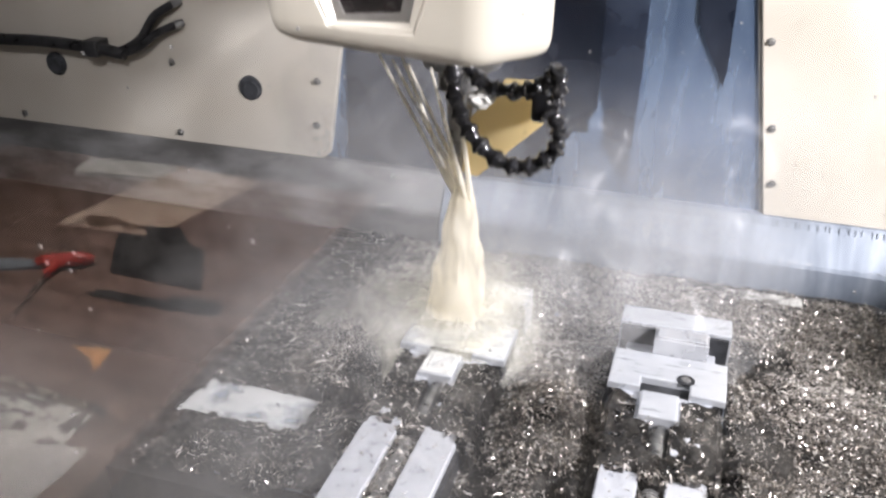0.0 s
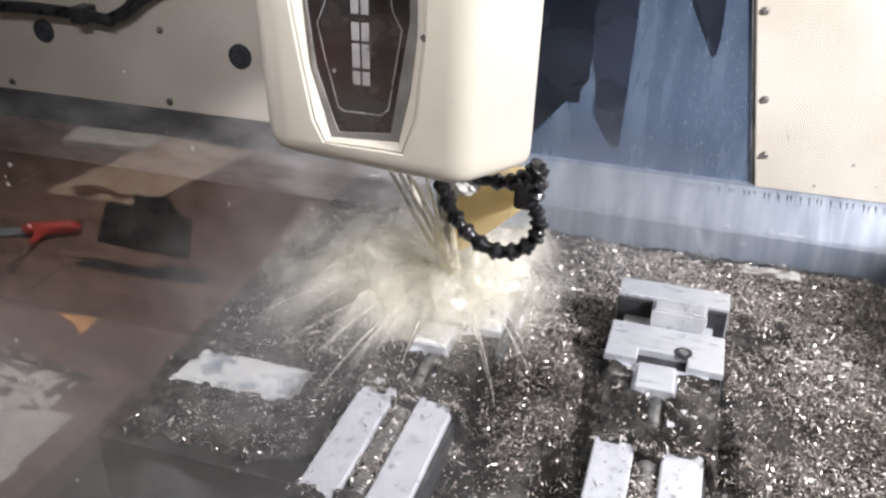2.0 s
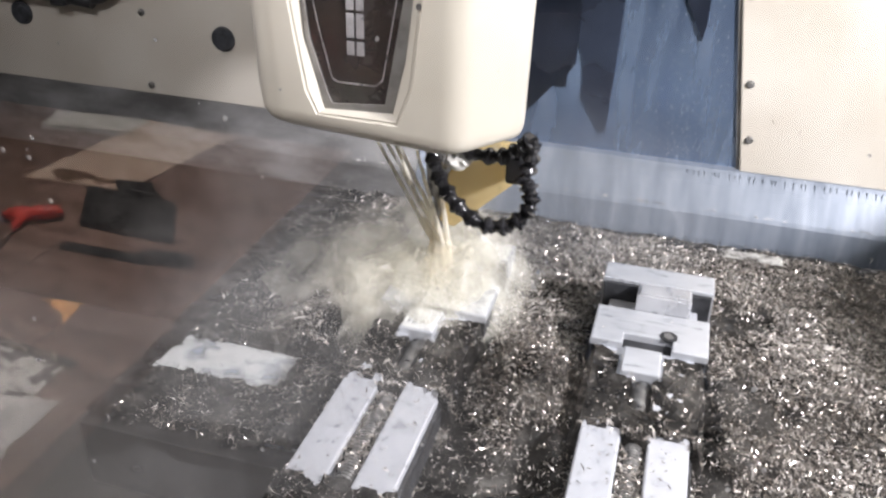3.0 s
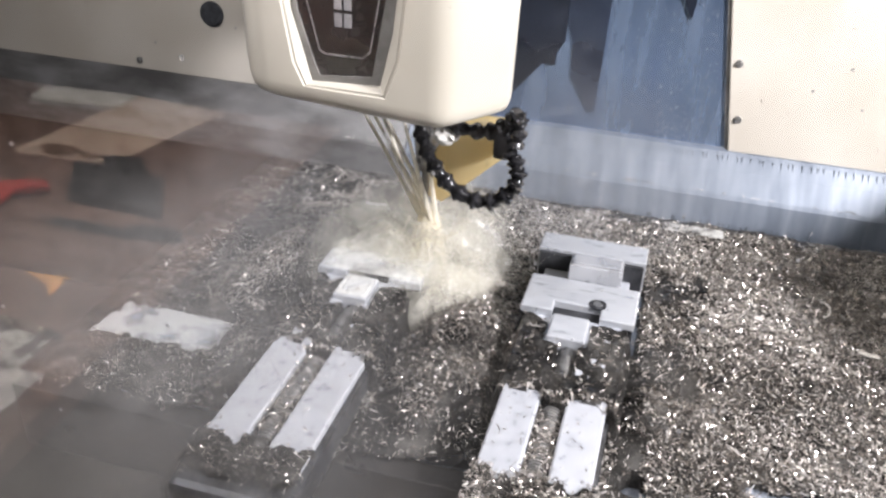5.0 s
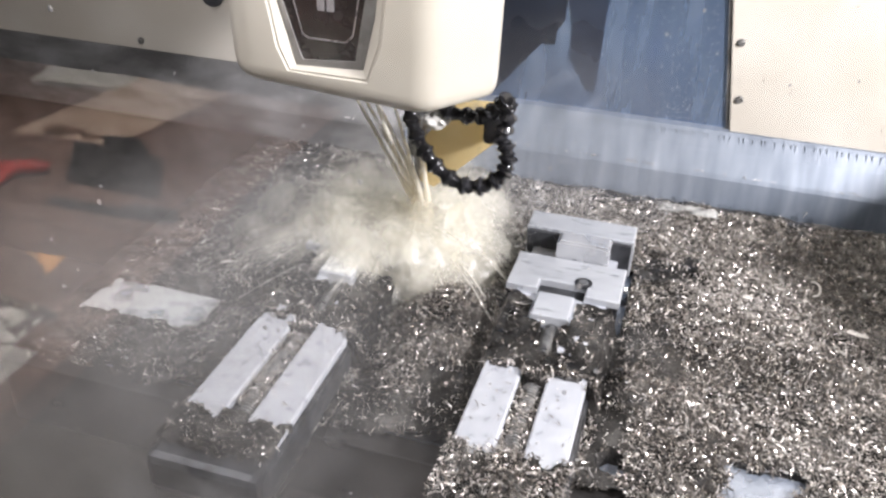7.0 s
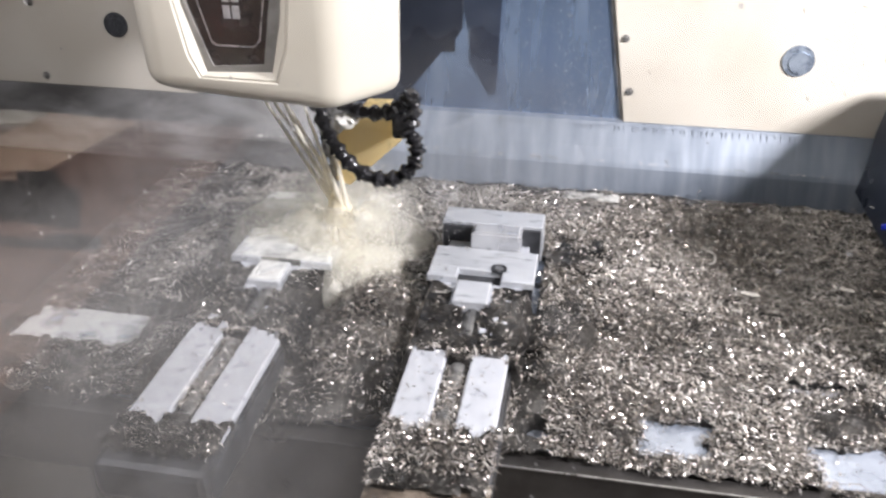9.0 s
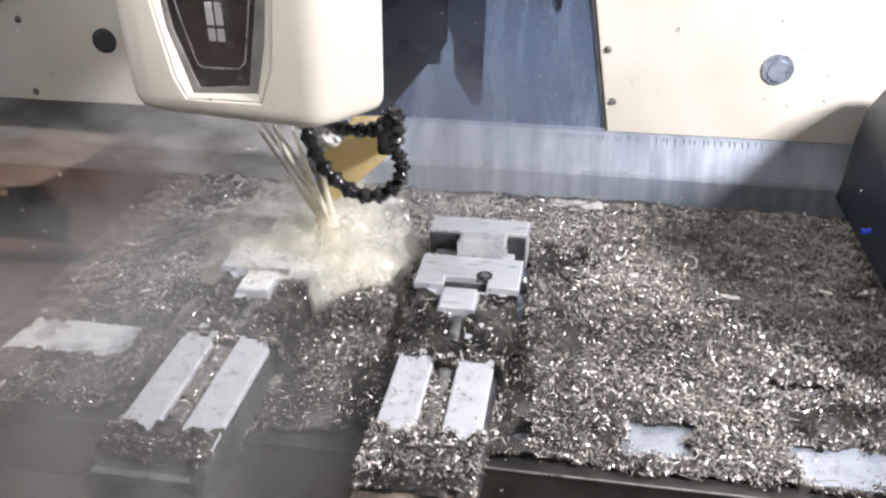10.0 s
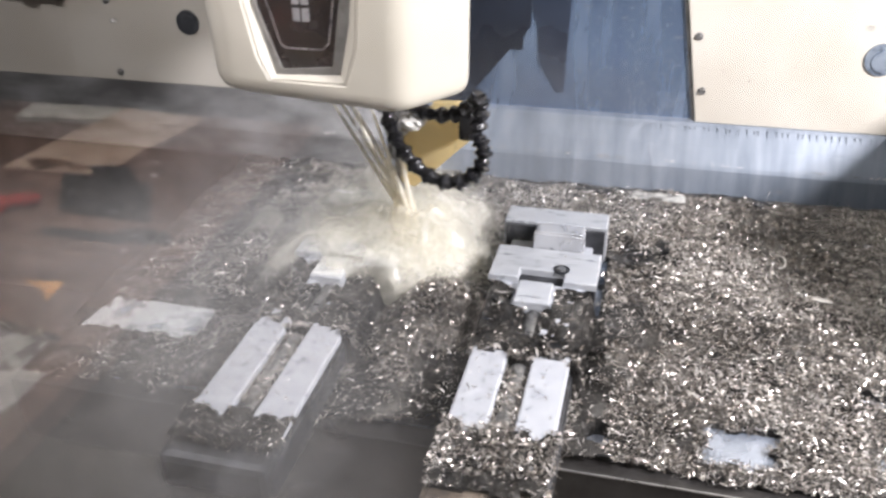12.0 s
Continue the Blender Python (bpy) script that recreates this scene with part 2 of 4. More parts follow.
# ---- mesh helpers ----
def box(bm, x0, x1, y0, y1, z0, z1, bevel=0.0, segments=2):
    made = bmesh.ops.create_cube(bm, size=1, matrix=Matrix.Translation(((x0 + x1) / 2, (y0 + y1) / 2, (z0 + z1) / 2)) @ Matrix.Diagonal((x1 - x0, y1 - y0, z1 - z0, 1)))["verts"]
    if bevel:
        edges = {e for v in made for e in v.link_edges}
        bmesh.ops.bevel(bm, geom=list(edges), offset=bevel, segments=segments, profile=0.5, affect="EDGES")
    return bm


def rod(bm, a, b, r0, r1=None, sides=16, caps=True):
    a, b = Vector(a), Vector(b)
    m = Matrix.Translation((a + b) / 2) @ (b - a).to_track_quat("Z", "Y").to_matrix().to_4x4()
    bmesh.ops.create_cone(bm, cap_ends=caps, segments=sides, radius1=r0, radius2=r0 if r1 is None else r1, depth=(b - a).length, matrix=m)
    return bm


def slab(bm, outline, depth, m, bevel=0.0):
    """An outline in the plane x, y of m, drawn out by depth along its z."""
    low = [bm.verts.new(m @ Vector((x, y, 0))) for x, y in outline]
    top = [bm.verts.new(m @ Vector((x, y, depth))) for x, y in outline]
    faces = [bm.faces.new(low[::-1]), bm.faces.new(top)]
    for i in range(len(low)):
        j = (i + 1) % len(low)
        faces.append(bm.faces.new((low[i], low[j], top[j], top[i])))
    bmesh.ops.recalc_face_normals(bm, faces=faces)
    if bevel:
        bmesh.ops.bevel(bm, geom=list(faces[1].edges), offset=bevel, segments=2, profile=0.5, affect="EDGES")
    return bm


def tube(bm, points, radii, sides=10):
    """A tube through points, smooth between them."""
    pts = [Vector(p) for p in points]
    rings = []
    for i, p in enumerate(pts):
        d = (pts[min(i + 1, len(pts) - 1)] - pts[max(i - 1, 0)]).normalized()
        q = d.to_track_quat("Z", "Y")
        r = radii[i] if isinstance(radii, (list, tuple)) else radii
        rings.append([bm.verts.new(p + q @ Vector((r * math.cos(k * math.tau / sides), r * math.sin(k * math.tau / sides), 0))) for k in range(sides)])
    for a, b in zip(rings, rings[1:]):
        for k in range(sides):
            bm.faces.new((a[k], a[(k + 1) % sides], b[(k + 1) % sides], b[k]))
    bm.faces.new(rings[0][::-1])
    bm.faces.new(rings[-1])
    return bm


def curve(points, count):
    """Points of a smooth line through the given ones."""
    p = [Vector(q) for q in points]
    p = [p[0] * 2 - p[1]] + p + [p[-1] * 2 - p[-2]]
    out = []
    for i in range(count):
        u = i / (count - 1) * (len(p) - 3)
        k = min(int(u), len(p) - 4)
        t = u - k
        a, b, c, d = p[k:k + 4]
        out.append(0.5 * (2 * b + (c - a) * t + (2 * a - 5 * b + 4 * c - d) * t * t + (3 * b - a - 3 * c + d) * t ** 3))
    return out


def part(name, bm, mat, parent=None, label="", smooth=False):
    me = bpy.data.meshes.new(name)
    bm.normal_update()
    bm.to_mesh(me)
    bm.free()
    for m in mat if isinstance(mat, (list, tuple)) else [mat]:
        me.materials.append(m)
    if smooth:
        me.polygons.foreach_set("use_smooth", [True] * len(me.polygons))
        me.set_sharp_from_angle(angle=radians(38))
    ob = new(name, me)
    if parent:
        ob.parent = parent
    return tagged(ob, label) if label else ob


def thing(name, label, category, at=(0, 0, 0), group="", kind=""):
    ob = new(name)
    ob.location = at
    ob.empty_display_size = 0.05
    return tagged(ob, label, category, group, kind)


def structure(name, bm, mat, label, category, smooth=False):
    return tagged(part(name, bm, mat, None, "", smooth), label, category, "", "structure")


UP_Y = Matrix.Rotation(radians(90), 4, "X")  # outline x, y -> world x, z, drawn out towards -y

# ---- the machine's cabin ----
def cabin():
    structure("machine_floor", box(bmesh.new(), -1.8, 1.2, 0.2, 1.545, -0.5, -0.45), TRAY, "dark wet cast iron bed under the table", "machine bed")
    structure("wall_back", box(bmesh.new(), -1.8, 1.2, 1.545, 1.60, -0.5, 1.5), BLUE, "wet blue steel rear wall with water runs", "machine wall")
    # side walls and roof stay unseen; their dark colour cuts bounced light
    structure("wall_left", box(bmesh.new(), -1.85, -1.8, 0.2, 1.60, -0.5, 1.5), IRON, "unseen side wall, dark to cut bounced light", "machine wall")
    structure("wall_right", box(bmesh.new(), 1.2, 1.25, 0.2, 1.60, -0.5, 1.5), BLUE_DARK, "unseen dark blue side wall that cuts bounced light", "machine wall")
    structure("ceiling", box(bmesh.new(), -1.85, 1.25, 0.2, 1.60, 1.5, 1.55), IRON, "unseen roof of the cabin, dark to cut bounced light", "machine roof")
    # cream panels on the rear wall, each with a slanting edge at the blue recess
    right = structure("wall_panel_right", slab(bmesh.new(), [(0.131, 0.103), (1.199, 0.103), (1.199, 1.49), (-0.105, 1.49)], 0.012, Matrix.Translation((0, 1.545, 0)) @ UP_Y, 0.003), CREAM, "cream enamelled wall panel held by small bolts", "wall panel")
    corner = [(-0.725 + 0.03 * math.sin(a) - 0.03, 0.133 - 0.03 * math.cos(a)) for a in np.linspace(0, math.pi / 2, 6)]
    left = structure("wall_panel_left", slab(bmesh.new(), [(-1.799, 0.103)] + corner + [(-0.69, 0.36), (-0.56, 1.49), (-1.799, 1.49)], 0.012, Matrix.Translation((0, 1.545, 0)) @ UP_Y, 0.003), CREAM, "cream enamelled wall panel with a rounded corner", "wall panel")
    strip = slab(bmesh.new(), [(0.125, 0.103), (0.131, 0.103), (-0.105, 1.49), (-0.111, 1.49)], 0.006, Matrix.Translation((0, 1.545, 0)) @ UP_Y)
    part("edge_strip", strip, SILL_DARK, right, "dark joint strip")
    for panel, x, z, r in ((right, 0.136, 0.165, 0.006), (right, 0.119, 0.266, 0.006), (right, 0.092, 0.415, 0.006), (right, 0.05, 0.62, 0.006),
                           (left, -0.748, 0.268, 0.0065), (left, -0.755, 0.175, 0.0065), (left, -1.085, 0.277, 0.0065), (left, -1.085, 0.122, 0.0065), (left, -1.50, 0.122, 0.0065)):
        bm = rod(bmesh.new(), (x, 1.534, z), (x, 1.5315, z), r * 1.25, r * 1.2, 14)
        rod(bm, (x, 1.5315, z), (x, 1.527, z), r, r * 0.75, 14)
        part("bolt", bm, BOLT, panel, "small grey bolt head", True)
    for panel, x, z, r, mat in ((right, 0.427, 0.242, 0.029, PLUG_BLUE), (left, -0.901, 0.240, 0.026, HOLE), (left, -1.382, 0.249, 0.026, HOLE)):
        bm = rod(bmesh.new(), (x, 1.534, z), (x, 1.529, z), r, r * 0.97, 28)
        rod(bm, (x + 0.003, 1.529, z - 0.003), (x + 0.003, 1.526, z - 0.003), r * 0.72, r * 0.68, 28)
        part("hole_plug", bm, mat, panel, "round plug in a bored hole", True)
    # dark slabs on the blue wall, standing in for shade and reflections on it
    plate = Matrix.Translation((0, 1.5445, 0)) @ UP_Y
    structure("shade_slab_wide", slab(bmesh.new(), [(-0.318, 0.108), (-0.226, 0.220), (-0.201, 0.221), (-0.201, 0.244), (-0.187, 0.267), (-0.192, 1.49), (-0.66, 1.49), (-0.69, 0.108)], 0.005, plate), BLUE_DARK, "dark blue slab with a cut corner, standing in for shade on the wall", "cover plate")
    structure("shade_slab_narrow", slab(bmesh.new(), [(-0.171, 0.200), (-0.130, 0.140), (-0.119, 0.142), (-0.113, 0.36), (-0.118, 1.49), (-0.1915, 1.49), (-0.1865, 0.31), (-0.174, 0.265)], 0.003, plate), BLUE_MID, "narrow dark slab with a pointed foot, standing in for shade on the wall", "cover plate")
    structure("shade_slab_high", slab(bmesh.new(), [(-0.03, 0.44), (0.026, 0.33), (0.03, 0.36), (0.01, 1.49), (-0.06, 1.49)], 0.006, plate), BLUE_DARK, "dark slab high on the wall, standing in for a reflection", "cover plate")
    # stepped sill below the wall
    prof = [(1.5445, 0.106), (1.529, 0.103), (1.524, 0.097), (1.483, 0.038), (1.4795, 0.031), (1.472, -0.014), (1.471, -0.024), (1.5445, -0.024)]
    for x0, x1, mat, label in ((-1.799, -0.472, SILL_DARK, "dark steel sill below the cream panels"), (-0.470, 1.199, SILL, "stepped grey steel sill running with coolant")):
        bm = bmesh.new()
        a, b = ([bm.verts.new((x, y, z)) for y, z in prof] for x in (x0, x1))
        for i in range(len(prof)):
            j = (i + 1) % len(prof)
            bm.faces.new((a[i], a[j], b[j], b[i]))
        bm.faces.new(a[::-1])
        bm.faces.new(b)
        bmesh.ops.recalc_face_normals(bm, faces=bm.faces[:])
        sill = structure("sill", bm, mat, label, "sill")
    structure("wall_low", box(bmesh.new(), -1.799, 1.199, 1.474, 1.5445, -0.449, -0.025), IRON, "dark cast iron wall below the sill", "machine wall")
    rng = random.Random(5)
    bm = bmesh.new()
    for i in range(90):
        x = -0.25 + i * 0.0125 + rng.uniform(-0.004, 0.004)
        n = rng.uniform(0.004, 0.014)
        rod(bm, (x, 1.523, 0.099), (x + rng.uniform(-0.001, 0.001), 1.5215 - n * 0.4, 0.097 - n), 0.0013, 0.0005, 6)
    for i in range(70):
        x = -0.20 + i * 0.014 + rng.uniform(-0.006, 0.006)
        n = rng.uniform(0.003, 0.012)
        rod(bm, (x, 1.4712, -0.012), (x, 1.468, -0.016 - n), 0.0012, 0.0005, 6)
    tagged(part("drip", bm, SILL, sill, "row of hanging coolant drips"), kind="stuff")
    # low guard beside the table, its top falling towards the rear
    bm = bmesh.new()
    rings = []
    for y, top in ((0.835, 0.20), (0.842, 0.32), (0.865, 0.40), (0.93, 0.455), (1.03, 0.43), (1.12, 0.375), (1.30, 0.325), (1.44, 0.26), (1.465, 0.22)):
        ring = [(0.552 + 0.13 * z + 0.004 * math.sin(z * 30), z) for z in np.linspace(0.024, top - 0.02, 7)]
        ring += [(0.565 + 0.13 * top, top - 0.005), (0.585 + 0.13 * top, top), (1.199, top), (1.199, 0.024)]
        rings.append([bm.verts.new((x, y, z)) for x, z in ring])
    for p, q in zip(rings, rings[1:]):
        for i in range(len(p)):
            j = (i + 1) % len(p)
            bm.faces.new((p[i], p[j], q[j], q[i]))
    bm.faces.new(rings[0])
    bm.faces.new(rings[-1][::-1])
    bmesh.ops.recalc_face_normals(bm, faces=bm.faces[:])
    guard = structure("corner_guard", bm, BLUE_DARK, "dark blue steel guard beside the table", "machine guard", True)
    part("signal_light", rod(bmesh.new(), (0.566, 1.27, 0.055), (0.550, 1.27, 0.054), 0.006, 0.005, 12), material("blue_lens", [(0.02, 0.05, 0.8), (0.05, 0.1, 0.9)], 0.2, 0, 20, bump=0), guard, "small blue lens", True)


def rooms():
    # front of the machine with its window
    for name, x0, x1, z0, z1 in (("front_wall_left", -3.0, -1.55, -0.9, 2.6), ("front_wall_right", 0.95, 3.0, -0.9, 2.6), ("front_wall_low", -1.55, 0.95, -0.9, -0.05), ("front_wall_high", -1.55, 0.95, 1.35, 2.6)):
        structure(name, box(bmesh.new(), x0, x1, 0.14, 0.20, z0, z1), CREAM, "cream painted front of the machine", "machine front")
    bm = box(bmesh.new(), -1.55, 0.95, 0.158, 0.164, -0.05, 1.35)
    bm.normal_update()
    for f in bm.faces:
        f.material_index = 0 if f.normal.y < -0.5 else 1
    pane = structure("window_1", bm, [GLASS, GLASS_EDGE], "large clear window of the machine door", "window")
    pane.visible_shadow = False
    structure("room_floor", box(bmesh.new(), -3.0, 3.0, -3.5, 0.14, -0.95, -0.9), FLOOR, "dark grey workshop floor", "floor")
    structure("room_ceiling", box(bmesh.new(), -3.0, 3.0, -3.5, 0.20, 2.6, 2.65), ROOM, "grey workshop ceiling", "ceiling")
    structure("room_wall_back", box(bmesh.new(), -3.0, 3.0, -3.55, -3.5, -0.9, 2.6), ROOM, "grey workshop wall", "wall")
    structure("room_wall_left", box(bmesh.new(), -3.05, -3.0, -3.5, 0.20, -0.9, 2.6), ROOM, "grey workshop wall", "wall")
    structure("room_wall_right", box(bmesh.new(), 3.0, 3.05, -3.5, 0.20, -0.9, 2.6), ROOM, "grey workshop wall", "wall")


# ---- the table and what rides on it ----
TABLE_X = [(0.0, 0.0772, 0.0036), (0.5, 0.0783, 0.0037), (1.0, 0.0801, 0.0028), (1.5, 0.0905, 0.0016), (2.0, 0.0898, 0.0001), (2.5, 0.0874, -0.0017), (3.0, 0.0862, -0.0032),
           (5.0, 0.0118, -0.0068), (5.5, 0.0013, -0.0065), (6.0, 0.0001, -0.0052), (6.5, 0.0023, -0.0043), (8.5, -0.003, -0.0046), (9.0, 0.0023, -0.0024), (9.5, 0.0, 0.0),
           (10.0, 0.0006, 0.0027), (10.5, 0.0027, 0.0052), (11.0, 0.0042, 0.0067), (11.5, 0.0049, 0.0065), (12.0, -0.004, 0.0028)]
HEAD_Z = [(0.0, -0.0179, 0.1564), (0.2, -0.0175, 0.105), (0.5, -0.0171, 0.0402), (0.8, -0.016, 0.002), (1.0, -0.0151, -0.011), (1.5, -0.0124, -0.0103), (2.0, -0.0089, -0.0078), (2.5, -0.0053, -0.0043), (3.0, -0.0025, 0.0023),
          (5.0, 0.0035, 0.0006), (5.5, 0.0033, -0.001), (6.0, 0.0014, -0.0046), (6.5, -0.0001, -0.0085), (8.5, 0.0014, 0.0052), (9.0, 0.0012, 0.0029), (9.5, 0.0, 0.0),
          (10.0, -0.0027, -0.0026), (10.5, -0.0057, -0.006), (11.0, -0.0077, -0.0111), (11.5, -0.0079, -0.0126), (12.0, -0.0045, 0.0025)]
ON_TABLE, ON_HEAD = [], []
BARE = [(0.158, 0.242, 0.722, 0.788), (0.355, 0.50, 0.700, 0.775), (0.345, 0.442, 0.866, 0.884), (-0.71, -0.53, 0.809, 0.885), (0.02, 0.05, 0.715, 0.74)]


def machine_table():
    t = thing("machine_table", "long T-slotted steel machine table heaped with chips", "machine table")
    bm = bmesh.new()
    for y0, y1 in ((0.712, 0.79), (0.806, 0.93), (0.946, 1.07), (1.086, 1.21), (1.226, 1.42)):
        box(bm, -0.74, 0.66, y0, y1, -0.03, 0.0, 0.0015, 1)
    part("table_top", bm, TABLE, t, "ground steel surface with T-slots")
    part("table_core", box(bmesh.new(), -0.738, 0.658, 0.70, 1.418, -0.11, -0.030), TABLE_SIDE, t, "dark steel body")
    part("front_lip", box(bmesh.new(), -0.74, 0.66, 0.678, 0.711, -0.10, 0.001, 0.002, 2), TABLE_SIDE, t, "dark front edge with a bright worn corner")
    part("worn_edge", box(bmesh.new(), -0.15, 0.66, 0.6768, 0.6788, -0.0005, 0.0016), BOLT, t, "bright worn corner")
    part("saddle", box(bmesh.new(), -0.60, 0.55, 0.74, 1.38, -0.45, -0.11, 0.01), IRON, t, "dark cast iron saddle")
    ON_TABLE.append(t)


def vise(cx):
    v = thing("machine_vise", "steel machine vise with two bright rails, wet and full of chips", "vise", (cx, 0, 0), "vises on the table")
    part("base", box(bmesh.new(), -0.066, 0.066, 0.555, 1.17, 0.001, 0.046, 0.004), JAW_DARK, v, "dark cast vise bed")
    for x in (-0.064, 0.014):
        part("rail", box(bmesh.new(), x, x + 0.047, 0.605, 1.10, 0.046, 0.057, 0.0025), RAIL, v, "bright ground rail")
    part("end_cap", box(bmesh.new(), -0.0665, 0.0665, 0.546, 0.603, 0.002, 0.054, 0.010), RUST if cx > -0.2 else JAW_DARK, v, "cast end of the vise, rusty on the right vise, dark on the left")
    bm = bmesh.new()
    rod(bm, (-0.001, 0.600, 0.042), (-0.001, 0.95, 0.042), 0.011, None, 20)
    for i in range(70):
        y = 0.602 + i * 0.0048
        rod(bm, (-0.001, y, 0.042), (-0.001, y + 0.0025, 0.042), 0.0125, None, 14)
    part("screw", bm, BOLT, v, "threaded steel spindle", True)
    # moving jaw, notched at its front
    bm = slab(bmesh.new(), [(-0.077, 0.972), (-0.034, 0.972), (-0.034, 0.996), (0.030, 0.996), (0.030, 0.972), (0.077, 0.972), (0.077, 1.059), (-0.077, 1.059)], 0.068 - 0.0575, Matrix.Translation((0, 0, 0.0575)), 0.002)
    part("moving_jaw", bm, JAW, v, "milled steel jaw")
    # jaw below its top, coloured dark for the shade in the notch
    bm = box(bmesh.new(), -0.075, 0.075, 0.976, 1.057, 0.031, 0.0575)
    part("jaw_skirt", bm, JAW_DARK, v, "side of the jaw, coloured dark for shade")
    # flat dark disc draws the shade inside the bolt hole
    bm = rod(bmesh.new(), (0.024, 1.004, 0.0675), (0.024, 1.004, 0.0690), 0.012, 0.012, 24)
    part("bolt_seat", bm, JAW_DARK, v, "dark disc standing in for a shaded bolt hole", True)
    rod_bm = rod(bmesh.new(), (0.024, 1.004, 0.0690), (0.024, 1.004, 0.0705), 0.0075, 0.007, 6)
    part("jaw_bolt", rod_bm, BOLT, v, "hexagon bolt")
    part("screw_block", box(bmesh.new(), -0.031, 0.018, 0.914, 0.969, 0.031, 0.066, 0.002), JAW, v, "small milled steel block")
    bm = slab(bmesh.new(), [(-0.077, 1.102), (0.079, 1.102), (0.079, 1.15), (-0.077, 1.15)], 0.058, Matrix.Translation((0, 0, 0.0305)), 0.002)
    part("fixed_jaw", bm, JAW, v, "milled steel jaw")
    # dark layer puts the shade between the jaws into colour
    part("jaw_shade", box(bmesh.new(), -0.0745, 0.0765, 1.095, 1.1015, 0.034, 0.084, 0.001), JAW_DARK, v, "face of the fixed jaw, coloured dark for shade")
    ON_TABLE.append(v)
    w = thing("workpiece", "small machined aluminium block clamped in the vise", "workpiece", (cx, 0, 0), "workpieces in the vises")
    part("block", box(bmesh.new(), -0.026, 0.049, 1.060, 1.094, 0.058, 0.091, 0.0012), PART_METAL, w)
    bm = slab(bmesh.new(), [(-0.022, 1.063), (0.046, 1.063), (0.046, 1.090), (0.02, 1.092), (-0.022, 1.088)], 0.003, Matrix.Translation((0, 0, 0.0912)), 0.001)
    part("milled_face", bm, PART_METAL, w, "freshly milled raised face")
    ON_TABLE.append(w)


def heap(x, y):
    """The height of the chips over the table."""
    rough = noise.noise((x * 40, y * 40, 2.0))
    h = 0.004 + 0.006 * (noise.noise((x * 14, y * 14, 0.3)) + 0.6) + 0.006 * rough
    for cx, cy, sx, sy, top in ((-0.215, 0.90, 0.062, 0.11, 0.062), (-0.53, 1.03, 0.06, 0.13, 0.040), (0.04, 0.84, 0.05, 0.12, 0.032), (0.25, 1.05, 0.16, 0.14, 0.012),
                                (0.45, 0.95, 0.1, 0.12, 0.012), (-0.22, 0.76, 0.06, 0.06, 0.020), (-0.46, 0.78, 0.04, 0.10, 0.035), (-0.15, 0.74, 0.03, 0.08, 0.028)):
        h += top * math.exp(-((x - cx) / sx) ** 2 - ((y - cy) / sy) ** 2)
    for cx in VISES:
        u = abs(x - cx)
        if -0.017 < x - cx < 0.014 and 0.65 < y < 0.82:
            h = max(h, 0.050 + 0.005 * rough)
        if u < 0.085 and (0.795 < y < 0.985 or y < (0.672 if cx > -0.2 else 0.632)):
            fall = min(1.0, max(0.0, (0.085 - u) / 0.015))
            h = max(h, (0.060 + 0.006 * rough + 0.004 * noise.noise((x * 90, y * 90, 5.0))) * fall)
    return h


def clear(x, y, grow=0.0):
    """Where no chips lie: bare patches of the table, the rails and the jaws."""
    wob = 0.010 * noise.noise((x * 60, y * 60, 7.0)) + 0.008 * noise.noise((x * 20, y * 20, 3.0))
    if any(a - grow < x + wob < b + grow and c - grow < y + wob < d + grow for a, b, c, d in BARE):
        return True
    for cx in VISES:
        if any(a + 0.002 < x - cx + wob * 0.5 < a + 0.045 and (0.665 if cx > -0.2 else 0.625) < y + wob * 1.6 < 0.808 for a in (-0.064, 0.014)):
            return True
        if abs(x - cx) < 0.08 and 0.968 < y < 1.155:
            return True
        if -0.033 < x - cx < 0.020 and 0.912 < y < 0.97:
            return True
        if abs(x - cx) < 0.010 and 0.845 < y + wob < 0.915:
            return True
    return False


def beyond(x, y):
    """Past the front of the table, but for the chips on the ends of the vises."""
    wob = 0.008 * noise.noise((x * 60, y * 60, 7.0))
    front = 0.565 if any(abs(x - cx) < 0.068 for cx in VISES) else 0.692 + 0.008 * noise.noise((x * 9, 3.0, 1.0))
    return y < front + wob


def sparse_bed(x, y):
    """Where the bed is dark and flat, with hardly a loose chip."""
    wob = 0.03 * noise.noise((x * 12, y * 12, 6.0))
    if ((x + 0.215) / 0.075) ** 2 + ((y - 0.90 + wob) / 0.13) ** 2 < 1 or ((x + 0.55) / 0.05) ** 2 + ((y - 1.02 + wob) / 0.09) ** 2 < 1:
        return False
    if noise.noise((x * 9, y * 9, 12.0)) + 0.5 * noise.noise((x * 25, y * 25, 2.0)) > (-0.06 if x < -0.42 else 0.42 if x < 0.1 else 0.62):
        return True
    if any(-0.135 < x - cx < -0.066 and 0.72 + wob < y < 1.02 for cx in VISES) or any(-0.095 < x - cx < 0.100 and 0.81 + wob * 0.6 < y < 0.975 for cx in VISES) or any(0.078 < x - cx < 0.112 and 0.69 < y < 0.80 + wob for cx in VISES):
        return True
    if abs(x + 0.368) < 0.075 and y < 0.64 or abs(x + 0.070) < 0.06 and y < 0.59 + wob:
        return True
    if abs(x + 0.47) < 0.05 and 0.92 < y + wob < 1.2:
        return True
    return (-0.305 < x < -0.14 and y < 0.755 + wob) or x + wob < -0.60 or (x < -0.43 and y < 0.90 + wob) or y + wob * 0.5 > 1.40


VISES = (-0.070, -0.368)


